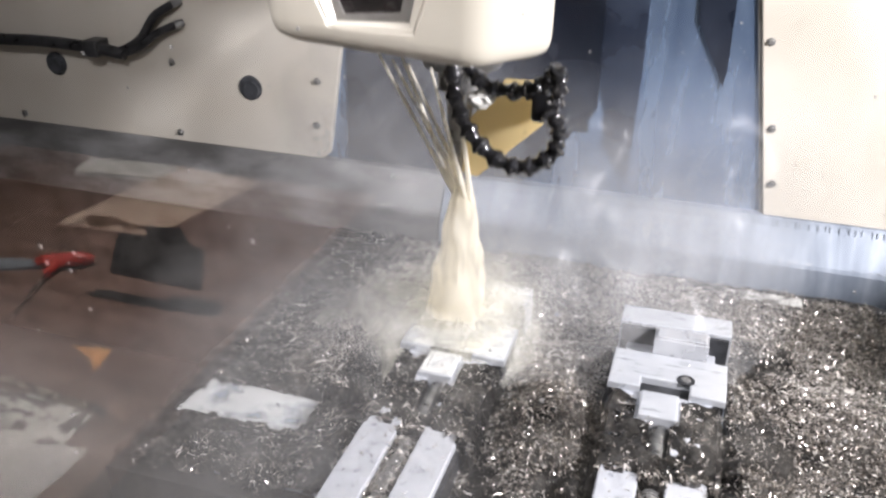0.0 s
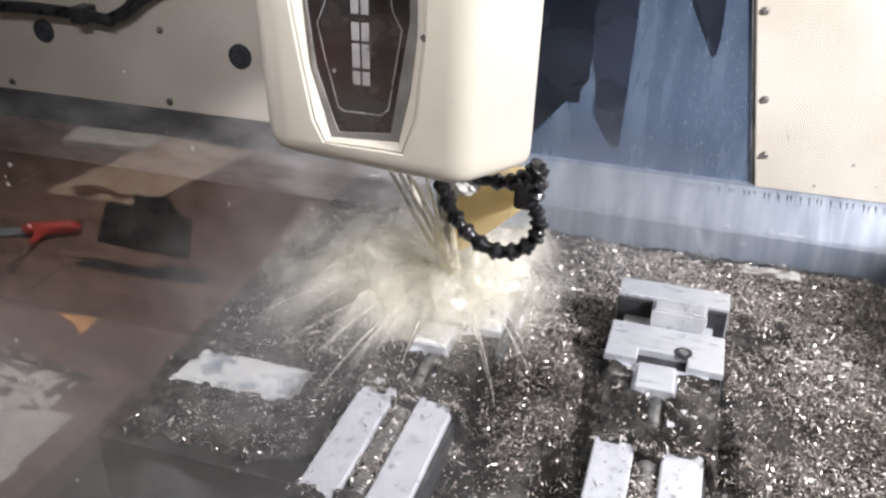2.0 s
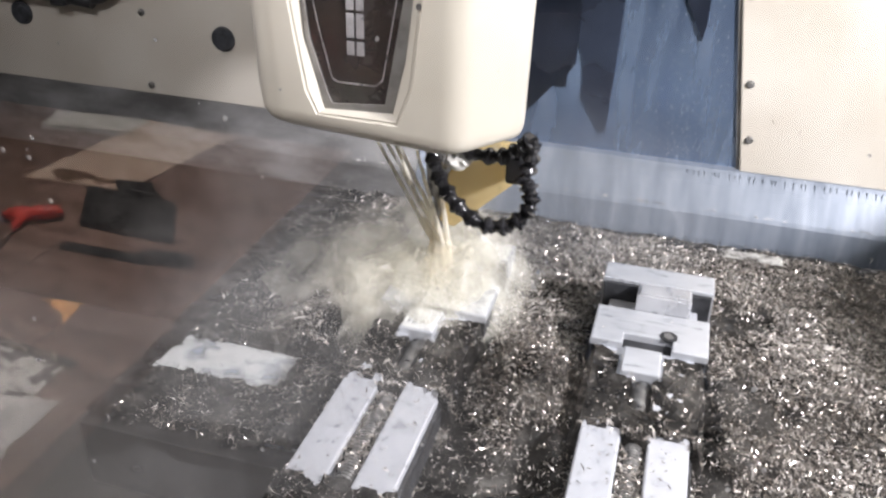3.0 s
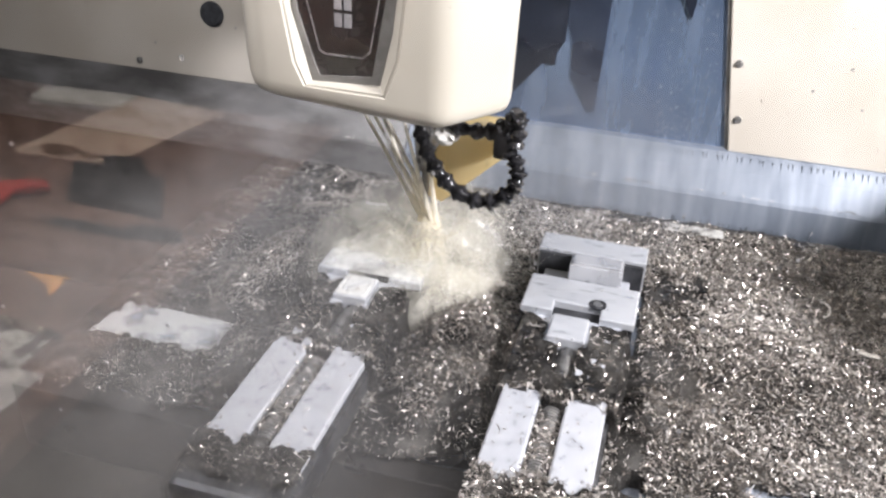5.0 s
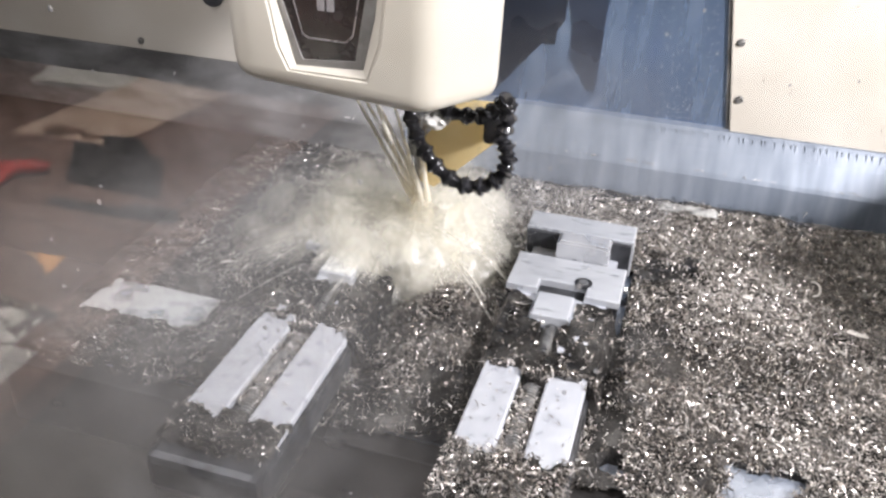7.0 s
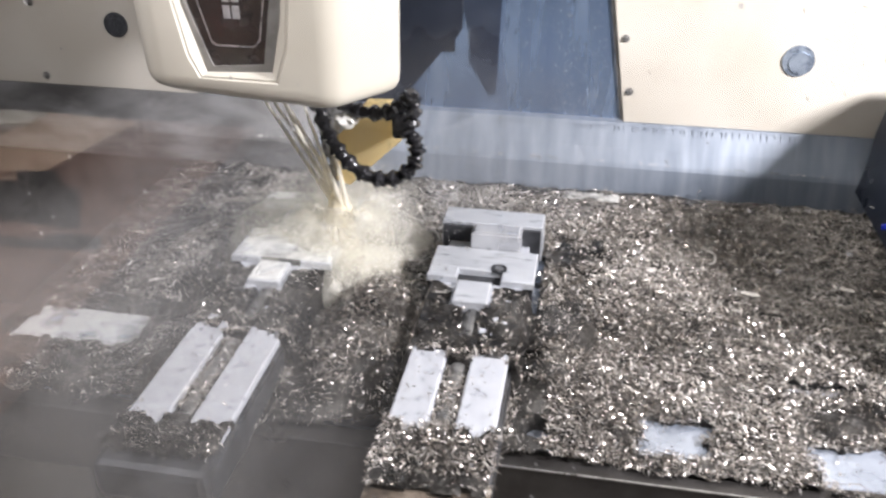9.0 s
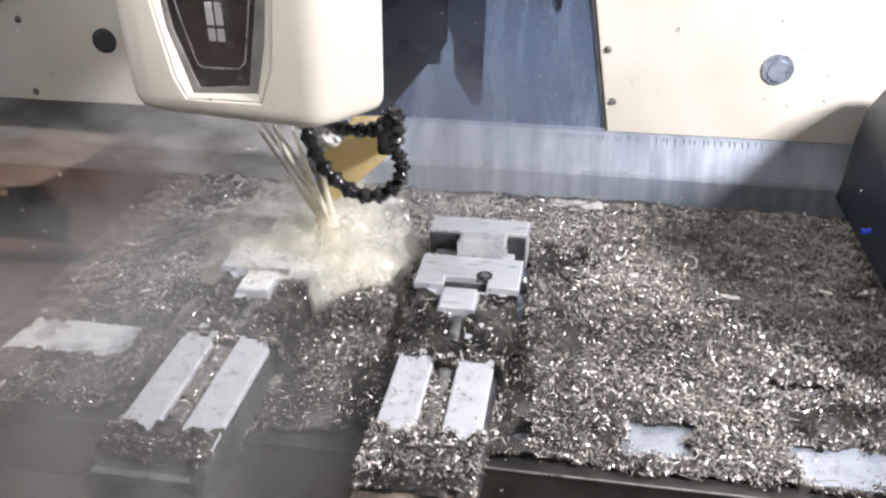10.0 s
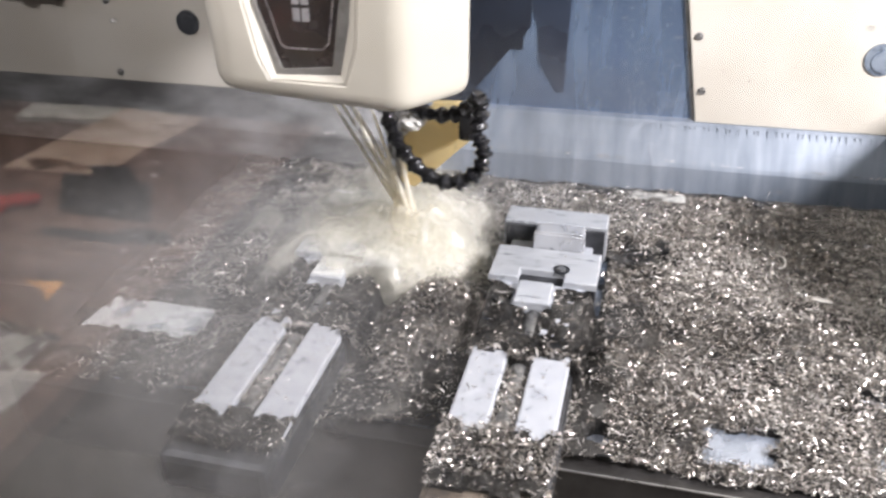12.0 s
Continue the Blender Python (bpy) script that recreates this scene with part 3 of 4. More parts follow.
def chips():
    nx, ny = 270, 170
    xs, ys = np.linspace(-0.7405, 0.66, nx), np.linspace(0.555, 1.418, ny)
    bm = bmesh.new()
    grid = []
    for y in ys:
        row = []
        for x in xs:
            z = -0.012 if clear(x, y) else heap(x, y)
            if beyond(x, y):
                z = None
            row.append(None if z is None else bm.verts.new((x, y, z)))
        grid.append(row)
    for j in range(ny - 1):
        for i in range(nx - 1):
            q = (grid[j][i], grid[j][i + 1], grid[j + 1][i + 1], grid[j + 1][i])
            if None not in q and max(v.co.z for v in q) > -0.011:
                bm.faces.new(q)
    bed = part("chip_bed", bm, BED, None, "", True)
    tagged(bed, "packed dark bed of wet metal chips", "metal chips", "", "stuff")
    ON_TABLE.append(bed)
    # loose curls on top
    rng = np.random.default_rng(11)
    want, at = 140000, []
    while len(at) < want:
        x, y = rng.uniform(-0.71, 0.645), rng.uniform(0.565, 1.415)
        if clear(x, y, -0.004) and rng.random() > 0.03 or beyond(x, y):
            continue
        if sparse_bed(x, y) and rng.random() > 0.16:
            continue
        if any(abs(x - cx) < 0.085 and 0.96 < y < 1.16 for cx in VISES) and rng.random() > 0.05:
            continue
        z = heap(x, y)
        if clear(x, y, -0.004):
            z = 0.092 if y > 1.06 else 0.07 if y > 0.9 else 0.059 if any(abs(x - cx) < 0.066 for cx in VISES) else 0.001
        at.append((x, y, z))
    at = np.array(at)
    n = len(at)
    size = rng.lognormal(0.0, 0.42, n) * np.where(rng.random(n) < 0.003, 2.6, 1.0)
    radius = 0.0021 * size
    sweep = rng.uniform(1.0, 3.9, n)
    width = rng.uniform(0.0006, 0.0017, n) * size ** 0.5
    pitch = rng.uniform(-0.0015, 0.0025, n) * size
    k = 5
    ang = np.linspace(0, 1, k)[None, :] * sweep[:, None]
    grow = 1 + 0.25 * np.linspace(0, 1, k)[None, :]
    px = radius[:, None] * grow * np.cos(ang)
    py = radius[:, None] * grow * np.sin(ang)
    pz = pitch[:, None] * ang
    taper = np.array([0.5, 1, 1, 0.9, 0.35])[None, :] * width[:, None] / 2
    lo = np.stack([px, py, pz - taper], -1)
    hi = np.stack([px * 0.93, py * 0.93, pz + taper], -1)
    verts = np.stack([lo, hi], 2).reshape(n, 2 * k, 3)
    q = rng.normal(size=(n, 4))
    q /= np.linalg.norm(q, axis=1)[:, None]
    w, x, y, z = q.T
    rot = np.stack([np.stack([1 - 2 * (y * y + z * z), 2 * (x * y - z * w), 2 * (x * z + y * w)], -1),
                    np.stack([2 * (x * y + z * w), 1 - 2 * (x * x + z * z), 2 * (y * z - x * w)], -1),
                    np.stack([2 * (x * z - y * w), 2 * (y * z + x * w), 1 - 2 * (x * x + y * y)], -1)], 1)
    verts = np.einsum("nij,nkj->nki", rot, verts)
    verts += at[:, None, :] + np.array([0, 0, 0.0012])
    base = (np.arange(n) * 2 * k)[:, None, None]
    quad = np.array([[2 * i, 2 * i + 2, 2 * i + 3, 2 * i + 1] for i in range(k - 1)])[None]
    faces = (base + quad).reshape(-1, 4)
    me = bpy.data.meshes.new("loose_chips")
    me.from_pydata(verts.reshape(-1, 3), [], faces.tolist())
    me.materials.append(CHIP)
    ob = tagged(new("loose_chips", me), "glittering curled steel chips strewn over the table", "metal chips", "", "stuff")
    ON_TABLE.append(ob)


def large_chips():
    """A pale curl and a few flat flakes among the chips."""
    bm = bmesh.new()
    tube(bm, [(0.018 * math.cos(a), 0.018 * math.sin(a), 0.004 + 0.003 * math.sin(2 * a)) for a in np.linspace(-1.2, 1.3, 14)], [0.0005] + [0.0012] * 12 + [0.0005], 6)
    curl = part("curled_chip", bm, CHIP_PALE, None, "", True)
    curl.location = (0.262, 1.168, 0.022)
    ON_TABLE.append(tagged(curl, "long pale curl of metal lying on the chips", "metal chip"))
    for x, y, wide, deep, turn in ((0.180, 1.125, 0.016, 0.009, 10), (0.322, 1.072, 0.030, 0.009, -14), (0.47, 1.12, 0.022, 0.008, -20)):
        bm = slab(bmesh.new(), [(-wide / 2, -deep * 0.3), (-wide * 0.1, -deep / 2), (wide / 2, -deep * 0.2), (wide * 0.35, deep / 2), (-wide * 0.4, deep * 0.4)], 0.0012, Matrix.Rotation(radians(turn), 4, "Z") @ Matrix.Rotation(radians(8), 4, "X"), 0.0003)
        flake = part("flat_chip", bm, CHIP_PALE, None)
        flake.location = (x, y, heap(x, y) + 0.005)
        ON_TABLE.append(tagged(flake, "pale flat metal flake lying on the chips", "metal chip", "flakes on the chips"))


# ---- the spindle head ----
def head_outline(inset):
    """Plan of the head's cover, rounded at its corners."""
    raw = [(-0.418, 0.780), (-0.205, 0.780), (-0.150, 0.865), (-0.192, 0.96), (-0.262, 1.20), (-0.395, 1.20), (-0.452, 0.96), (-0.468, 0.865)]
    c = Vector((-0.308, 1.0))
    out = []
    for i, p in enumerate(raw):
        a, p, b = Vector(raw[i - 1]), Vector(p), Vector(raw[(i + 1) % len(raw)])
        r = 0.020
        s, e = p + (a - p).normalized() * r, p + (b - p).normalized() * r
        for t in np.linspace(0, 1, 5):
            out.append(s * (1 - t) ** 2 + p * 2 * t * (1 - t) + e * t * t)
    res = []
    for p in out:
        d = p - c
        res.append(c + Vector((d.x * (1 - inset / 0.16), d.y * (1 - inset / 0.21))))
    return res


def spindle_head():
    h = thing("spindle_head", "cream painted spindle head with a dark badge", "spindle head")
    bm = bmesh.new()
    rings = []
    for z, inset in ((0.374, 0.022), (0.3755, 0.012), (0.380, 0.005), (0.387, 0.0015), (0.397, 0.0), (0.60, -0.004), (1.30, -0.012)):
        rings.append([bm.verts.new((p.x, p.y, z - (0.03 * max(0, p.y - 0.80) if z < 0.5 else 0) + 0.018 * max(0, (-0.27 - p.x) / 0.2) * (z < 0.5))) for p in head_outline(inset)])
    front = 4  # the flat front lies between the first two corners
    for k, (a, b) in enumerate(zip(rings, rings[1:])):
        for i in range(len(a)):
            j = (i + 1) % len(a)
            if k < 4 or i != front:
                bm.faces.new((a[i], a[j], b[j], b[i]))
    bm.faces.new(rings[0][::-1])
    bm.faces.new(rings[-1])
    # opening in the front and the sloping walls of the badge's recess
    outer = [(-0.357, 0.406), (-0.270, 0.406), (-0.256, 0.444), (-0.246, 0.534), (-0.245, 0.60), (-0.262, 0.74), (-0.368, 0.74), (-0.389, 0.60), (-0.3865, 0.560), (-0.3765, 0.487), (-0.3675, 0.431)]
    mid = [(-0.3525, 0.410), (-0.277, 0.4135), (-0.264, 0.469), (-0.257, 0.525), (-0.2565, 0.60), (-0.272, 0.725), (-0.362, 0.725), (-0.379, 0.60), (-0.377, 0.568), (-0.372, 0.483), (-0.3565, 0.428)]
    inner = [(-0.343, 0.4175), (-0.285, 0.4225), (-0.2795, 0.4525), (-0.264, 0.538), (-0.2635, 0.60), (-0.279, 0.715), (-0.358, 0.715), (-0.375, 0.60), (-0.374, 0.570), (-0.365, 0.483), (-0.3475, 0.428)]
    skin = lambda z: 0.780 - 0.004 * (z - 0.397) / 0.203 if z < 0.6 else 0.776 - 0.008 * (z - 0.6) / 0.7
    o0 = [bm.verts.new((x, skin(z), z)) for x, z in outer]
    o1 = [bm.verts.new((x, 0.7895, z)) for x, z in mid]
    rim = [e for e in bm.edges if len(e.link_faces) == 1]
    rim += [bm.edges.new((o0[i], o0[(i + 1) % len(o0)])) for i in range(len(o0))]
    bmesh.ops.triangle_fill(bm, use_beauty=True, use_dissolve=False, edges=rim)
    for i in range(len(o0)):
        j = (i + 1) % len(o0)
        bm.faces.new((o0[i], o1[i], o1[j], o0[j]))
    bmesh.ops.recalc_face_normals(bm, faces=bm.faces[:])
    lips = [e for e in bm.edges if e.verts[0] in o0 and e.verts[1] in o0]
    bmesh.ops.bevel(bm, geom=lips, offset=0.0025, segments=2, affect="EDGES")
    part("cover", bm, CREAM_HEAD, h, "cream painted rounded cover with a recess", True)
    # badge: dull rim, dark plate, printed outline and five plain printed marks
    bm = bmesh.new()
    a = [bm.verts.new((x * 1.002, 0.790, z)) for x, z in mid]
    b = [bm.verts.new((x, 0.787, z)) for x, z in inner]
    c = [bm.verts.new((x, 0.791, z)) for x, z in inner]
    for p, q in ((a, b), (b, c)):
        for i in range(len(p)):
            j = (i + 1) % len(p)
            bm.faces.new((p[i], p[j], q[j], q[i]))
    bmesh.ops.recalc_face_normals(bm, faces=bm.faces[:])
    part("badge_rim", bm, RIM, h, "dull grey metal rim", True)
    badge = part("badge", slab(bmesh.new(), inner, 0.004, Matrix.Translation((0, 0.793, 0)) @ UP_Y), BADGE, h, "dark smoked badge")
    face = Matrix.Translation((0, 0.789, 0)) @ UP_Y
    line = [(-0.343, 0.4435), (-0.337, 0.440), (-0.295, 0.440), (-0.287, 0.4475), (-0.272, 0.5285), (-0.2815, 0.5465), (-0.285, 0.576), (-0.287, 0.70), (-0.349, 0.70), (-0.351, 0.571), (-0.3505, 0.556), (-0.3625, 0.5285), (-0.3555, 0.493)]
    cl = Vector((-0.317, 0.56))
    bm = bmesh.new()
    a = [bm.verts.new(face @ Vector((x, y, 0.0006))) for x, y in line]
    b = [bm.verts.new(face @ Vector((cl.x + (x - cl.x) * 0.966, cl.y + (y - cl.y) * 0.986, 0.0006))) for x, y in line]
    for i in range(len(a)):
        j = (i + 1) % len(a)
        bm.faces.new((a[i], a[j], b[j], b[i]))
    part("printed_line", bm, SILVER, badge, "thin silver outline")
    for z0, z1 in ((0.470, 0.484), (0.4875, 0.512), (0.515, 0.533), (0.541, 0.566), (0.570, 0.586)):
        bm = bmesh.new()
        for k in range(2):
            box(bm, -0.3255 + k * 0.0105, -0.3175 + k * 0.0105, 0.7882, 0.7889, z0, z1, 0.0003, 1)
        part("printed_block", bm, SILVER, badge, "pale printed mark")
    for x, z in ((-0.2475, 0.527),):
        part("cover_screw", rod(bmesh.new(), (x, 0.783, z), (x, 0.7775, z), 0.0035, 0.003, 12), BOLT, h, "small screw", True)
    # nose, holder and cutter
    bm = rod(bmesh.new(), (-0.302, 1.06, 0.39), (-0.302, 1.06, 0.318), 0.066, 0.062, 36)
    rod(bm, (-0.302, 1.06, 0.318), (-0.302, 1.06, 0.305), 0.058, 0.050, 36)
    part("spindle_nose", bm, SPINDLE, h, "grey steel spindle nose", True)
    bm = rod(bmesh.new(), (-0.302, 1.06, 0.305), (-0.302, 1.06, 0.275), 0.032, 0.032, 28)
    rod(bm, (-0.302, 1.06, 0.275), (-0.302, 1.06, 0.20), 0.022, 0.016, 28)
    part("tool_holder", bm, BOLT, h, "steel tool holder", True)
    part("cutter", rod(bmesh.new(), (-0.302, 1.06, 0.20), (-0.302, 1.06, 0.094), 0.008, 0.008, 20), BOLT, h, "steel end mill", True)
    part("column", box(bmesh.new(), -0.42, -0.27, 1.20, 1.40, 0.42, 1.28, 0.02), IRON, h, "dark casting behind the cover")
    part("nozzle_block", box(bmesh.new(), -0.196, -0.170, 0.985, 1.02, 0.262, 0.30, 0.006), BLACK, h, "black nozzle block")
    ON_HEAD.append(h)


def bead(bm, a, b, r):
    """One ball-and-socket link of the hose."""
    prof = [(0.0, 0.45), (0.06, 0.72), (0.16, 0.80), (0.30, 0.66), (0.48, 0.60), (0.64, 0.80), (0.76, 1.0), (0.88, 0.98), (0.96, 0.80), (1.0, 0.5)]
    tube(bm, [a + (b - a) * t for t, _ in prof], [r * s for _, s in prof], 14)


def coolant_hose():
    h = thing("coolant_hose", "black jointed plastic coolant hose hanging in a loop", "coolant hose")
    path = curve([(-0.285, 0.962, 0.345), (-0.283, 0.96, 0.30), (-0.270, 0.957, 0.265), (-0.247, 0.953, 0.238), (-0.214, 0.95, 0.219), (-0.180, 0.95, 0.222), (-0.157, 0.955, 0.243), (-0.156, 0.962, 0.268), (-0.170, 0.972, 0.282)], 14)
    for i in range(len(path) - 1):
        bm = bmesh.new()
        d = (path[i + 1] - path[i])
        bead(bm, path[i] - d * 0.08, path[i + 1] + d * 0.08, 0.0128)
        part("hose_link", bm, BLACK, h, "", True)
    path = curve([(-0.275, 0.99, 0.322), (-0.25, 0.985, 0.302), (-0.215, 0.98, 0.300), (-0.190, 0.972, 0.308), (-0.170, 0.965, 0.325), (-0.160, 0.96, 0.338), (-0.158, 0.96, 0.318), (-0.162, 0.962, 0.296)], 11)
    for i in range(len(path) - 1):
        bm = bmesh.new()
        d = (path[i + 1] - path[i])
        bead(bm, path[i] - d * 0.08, path[i + 1] + d * 0.08, 0.0118)
        part("hose_link", bm, BLACK, h, "", True)
    ON_HEAD.append(h)


# ---- coolant ----
IMPACT = Vector((-0.302, 1.06, 0.092))


def coolant_jets():
    j = thing("coolant_jets", "pale milky coolant jets shooting down from the spindle", "coolant")
    rng = random.Random(3)
    for x0, y0, z0 in ((-0.404, 1.02, 0.325), (-0.376, 1.00, 0.320), (-0.352, 0.992, 0.318), (-0.322, 0.99, 0.316), (-0.292, 0.992, 0.315), (-0.390, 1.06, 0.32)):
        end = Vector((-0.290 + rng.uniform(-0.012, 0.012), 1.04 + rng.uniform(-0.008, 0.008), 0.118))
        a = Vector((x0, y0, z0))
        pts = [a + (end - a) * t + Vector((rng.uniform(-1, 1), 0, rng.uniform(-1, 1))) * 0.0012 * t for t in np.linspace(0, 1, 12)]
        part("jet", tube(bmesh.new(), pts, [0.0018 + 0.0024 * t for t in np.linspace(0, 1, 12)], 8), JET, j, "", True)
    bm = bmesh.new()
    a = slab(bm, [(-0.189, 0.300), (-0.184, 0.250), (-0.272, 0.165), (-0.292, 0.172), (-0.286, 0.24), (-0.240, 0.298)], 0.010, Matrix.Translation((0, 1.040, 0)) @ UP_Y, 0.003)
    part("fan", bm, FAN, j, "yellowish fan of coolant", True)
    bm = bmesh.new()
    bmesh.ops.create_icosphere(bm, subdivisions=3, radius=1)
    for v in bm.verts:
        v.co = Vector((-0.256, 0.985, 0.286)) + Vector((v.co.x * 0.017, v.co.y * 0.012, v.co.z * 0.011)) * (1 + 0.4 * noise.noise(v.co * 2))
    part("froth", bm, DROP, j, "white froth under the cover", True)
    # the thick stream below the point where the jets meet
    bm = bmesh.new()
    rings = []
    for i, t in enumerate(np.linspace(0, 1, 22)):
        z = 0.150 - t * 0.207
        r = 0.010 + 0.034 * t ** 0.8
        rings.append([bm.verts.new((-0.292 - 0.012 * t + r * math.cos(k) * (1 + 0.22 * noise.noise((k * 1.5, z * 30, 0))), 1.042 + 0.018 * t + r * math.sin(k) * (1 + 0.22 * noise.noise((k * 1.5, z * 30, 9))), z)) for k in np.linspace(0, math.tau, 24, endpoint=False)])
    for a, b in zip(rings, rings[1:]):
        for k in range(24):
            bm.faces.new((a[k], a[(k + 1) % 24], b[(k + 1) % 24], b[k]))
    part("stream", bm, STREAM, j, "thick white stream", True)
    ON_HEAD.append(j)


def lobe(name, facing, spread, reach, rise, drop, seed, mat):
    """A sheet of splashing coolant thrown out from the cutter: a curved, ragged fan."""
    bm = bmesh.new()
    uv = bm.loops.layers.uv.new("flow")
    nu, nv = 26, 16
    grid = []
    for i in range(nu):
        u = i / (nu - 1)
        a = radians(facing + (u - 0.5) * spread)
        long = reach * (0.65 + 0.5 * noise.noise((u * 5, seed, 0.0)) + 0.25 * noise.noise((u * 15, seed, 5.0)))
        row = []
        for k in range(nv):
            v = k / (nv - 1)
            r = 0.012 + long * v
            z = rise * v - drop * v * v + 0.012 * noise.noise((u * 6, v * 4, seed + 3.0)) * v
            b = a + 0.35 * v * noise.noise((u * 4, v * 3, seed + 8.0))
            z += 0.035 * v * noise.noise((u * 3, v * 5, seed + 1.0))
            row.append((bm.verts.new((r * math.cos(b), r * math.sin(b), z)), u, v))
        grid.append(row)
    for i in range(nu - 1):
        for k in range(nv - 1):
            q = (grid[i][k], grid[i + 1][k], grid[i + 1][k + 1], grid[i][k + 1])
            f = bm.faces.new([p[0] for p in q])
            for loop, p in zip(f.loops, q):
                loop[uv].uv = (p[1], p[2])
    ob = part(name, bm, mat, None, "", True)
    ob.location = IMPACT
    return tagged(ob, "ragged sheet of milky coolant thrown up by the cutter", "coolant splash", "splash round the cutter")


def puff(name, at, facing, tilt, radius, seed, mat, label, category, group=""):
    """A soft round sheet of spray, thin at its rim, bulging and uneven, turned by facing and tilted back."""
    bm = bmesh.new()
    m = Matrix.Rotation(radians(facing), 3, "Z") @ Matrix.Rotation(radians(tilt), 3, "X") @ Matrix.Rotation(seed * 1.7, 3, "Z")
    nu, nv = 28, 9
    hub = bm.verts.new((0, 0, 0))
    last = None
    for k in range(1, nv + 1):
        v = k / nv
        ring = []
        for i in range(nu):
            a = i / nu * math.tau
            p = Vector((math.cos(a), math.sin(a), 0)) * v
            lift = 0.22 * noise.noise(p * 1.8 + Vector((seed, 0, 0))) + 0.10 * noise.noise(p * 4.0 + Vector((0, seed, 0))) - 0.18 * v * v
            ring.append(bm.verts.new(m @ (p * radius + Vector((0, 0, lift * radius)))))
        for i in range(nu):
            j = (i + 1) % nu
            bm.faces.new((hub, ring[i], ring[j]) if last is None else (last[i], ring[i], ring[j], last[j]))
        last = ring
    ob = part(name, bm, mat, None, "", True)
    ob.location = at
    return tagged(ob, label, category, group)


def drops(name, facing, spread, reach, rise, drop, count, seed, size=(0.0005, 0.0016)):
    """Droplets and short streaks flying out from the cutter."""
    rng = np.random.default_rng(seed)
    a = np.radians(facing + rng.normal(0, spread / 3.0, count))
    v = np.abs(rng.normal(0, 0.45, count)) + 0.02
    r = 0.015 + reach * v
    z = (rise * v - drop * v * v) * rng.uniform(0.2, 1.5, count) + rng.normal(0, 0.008, count)
    z = np.maximum(z, -0.078)
    c = np.stack([r * np.cos(a), r * np.sin(a), z], -1)
    d = np.stack([np.cos(a), np.sin(a), (rise - 2 * drop * v) / reach], -1)
    d /= np.linalg.norm(d, axis=1)[:, None]
    s = rng.uniform(*size, count)
    l = s * rng.uniform(1.0, 5.0, count)
    side = np.cross(d, [0, 0, 1.0])
    side /= np.linalg.norm(side, axis=1)[:, None] + 1e-9
    up = np.cross(side, d)
    v6 = np.stack([c + d * l[:, None], c - d * l[:, None], c + side * s[:, None], c - side * s[:, None], c + up * s[:, None], c - up * s[:, None]], 1)
    tri = np.array([[0, 2, 4], [0, 4, 3], [0, 3, 5], [0, 5, 2], [1, 4, 2], [1, 3, 4], [1, 5, 3], [1, 2, 5]])
    faces = (np.arange(count)[:, None, None] * 6 + tri[None]).reshape(-1, 3)
    me = bpy.data.meshes.new(name)
    me.from_pydata(v6.reshape(-1, 3), [], faces.tolist())
    me.materials.append(DROP)
    me.polygons.foreach_set("use_smooth", [True] * len(me.polygons))
    ob = new(name, me)
    ob.location = IMPACT
    return tagged(ob, "flying droplets of milky coolant", "coolant spray", "", "stuff")


SPLASH, FOG = [], []


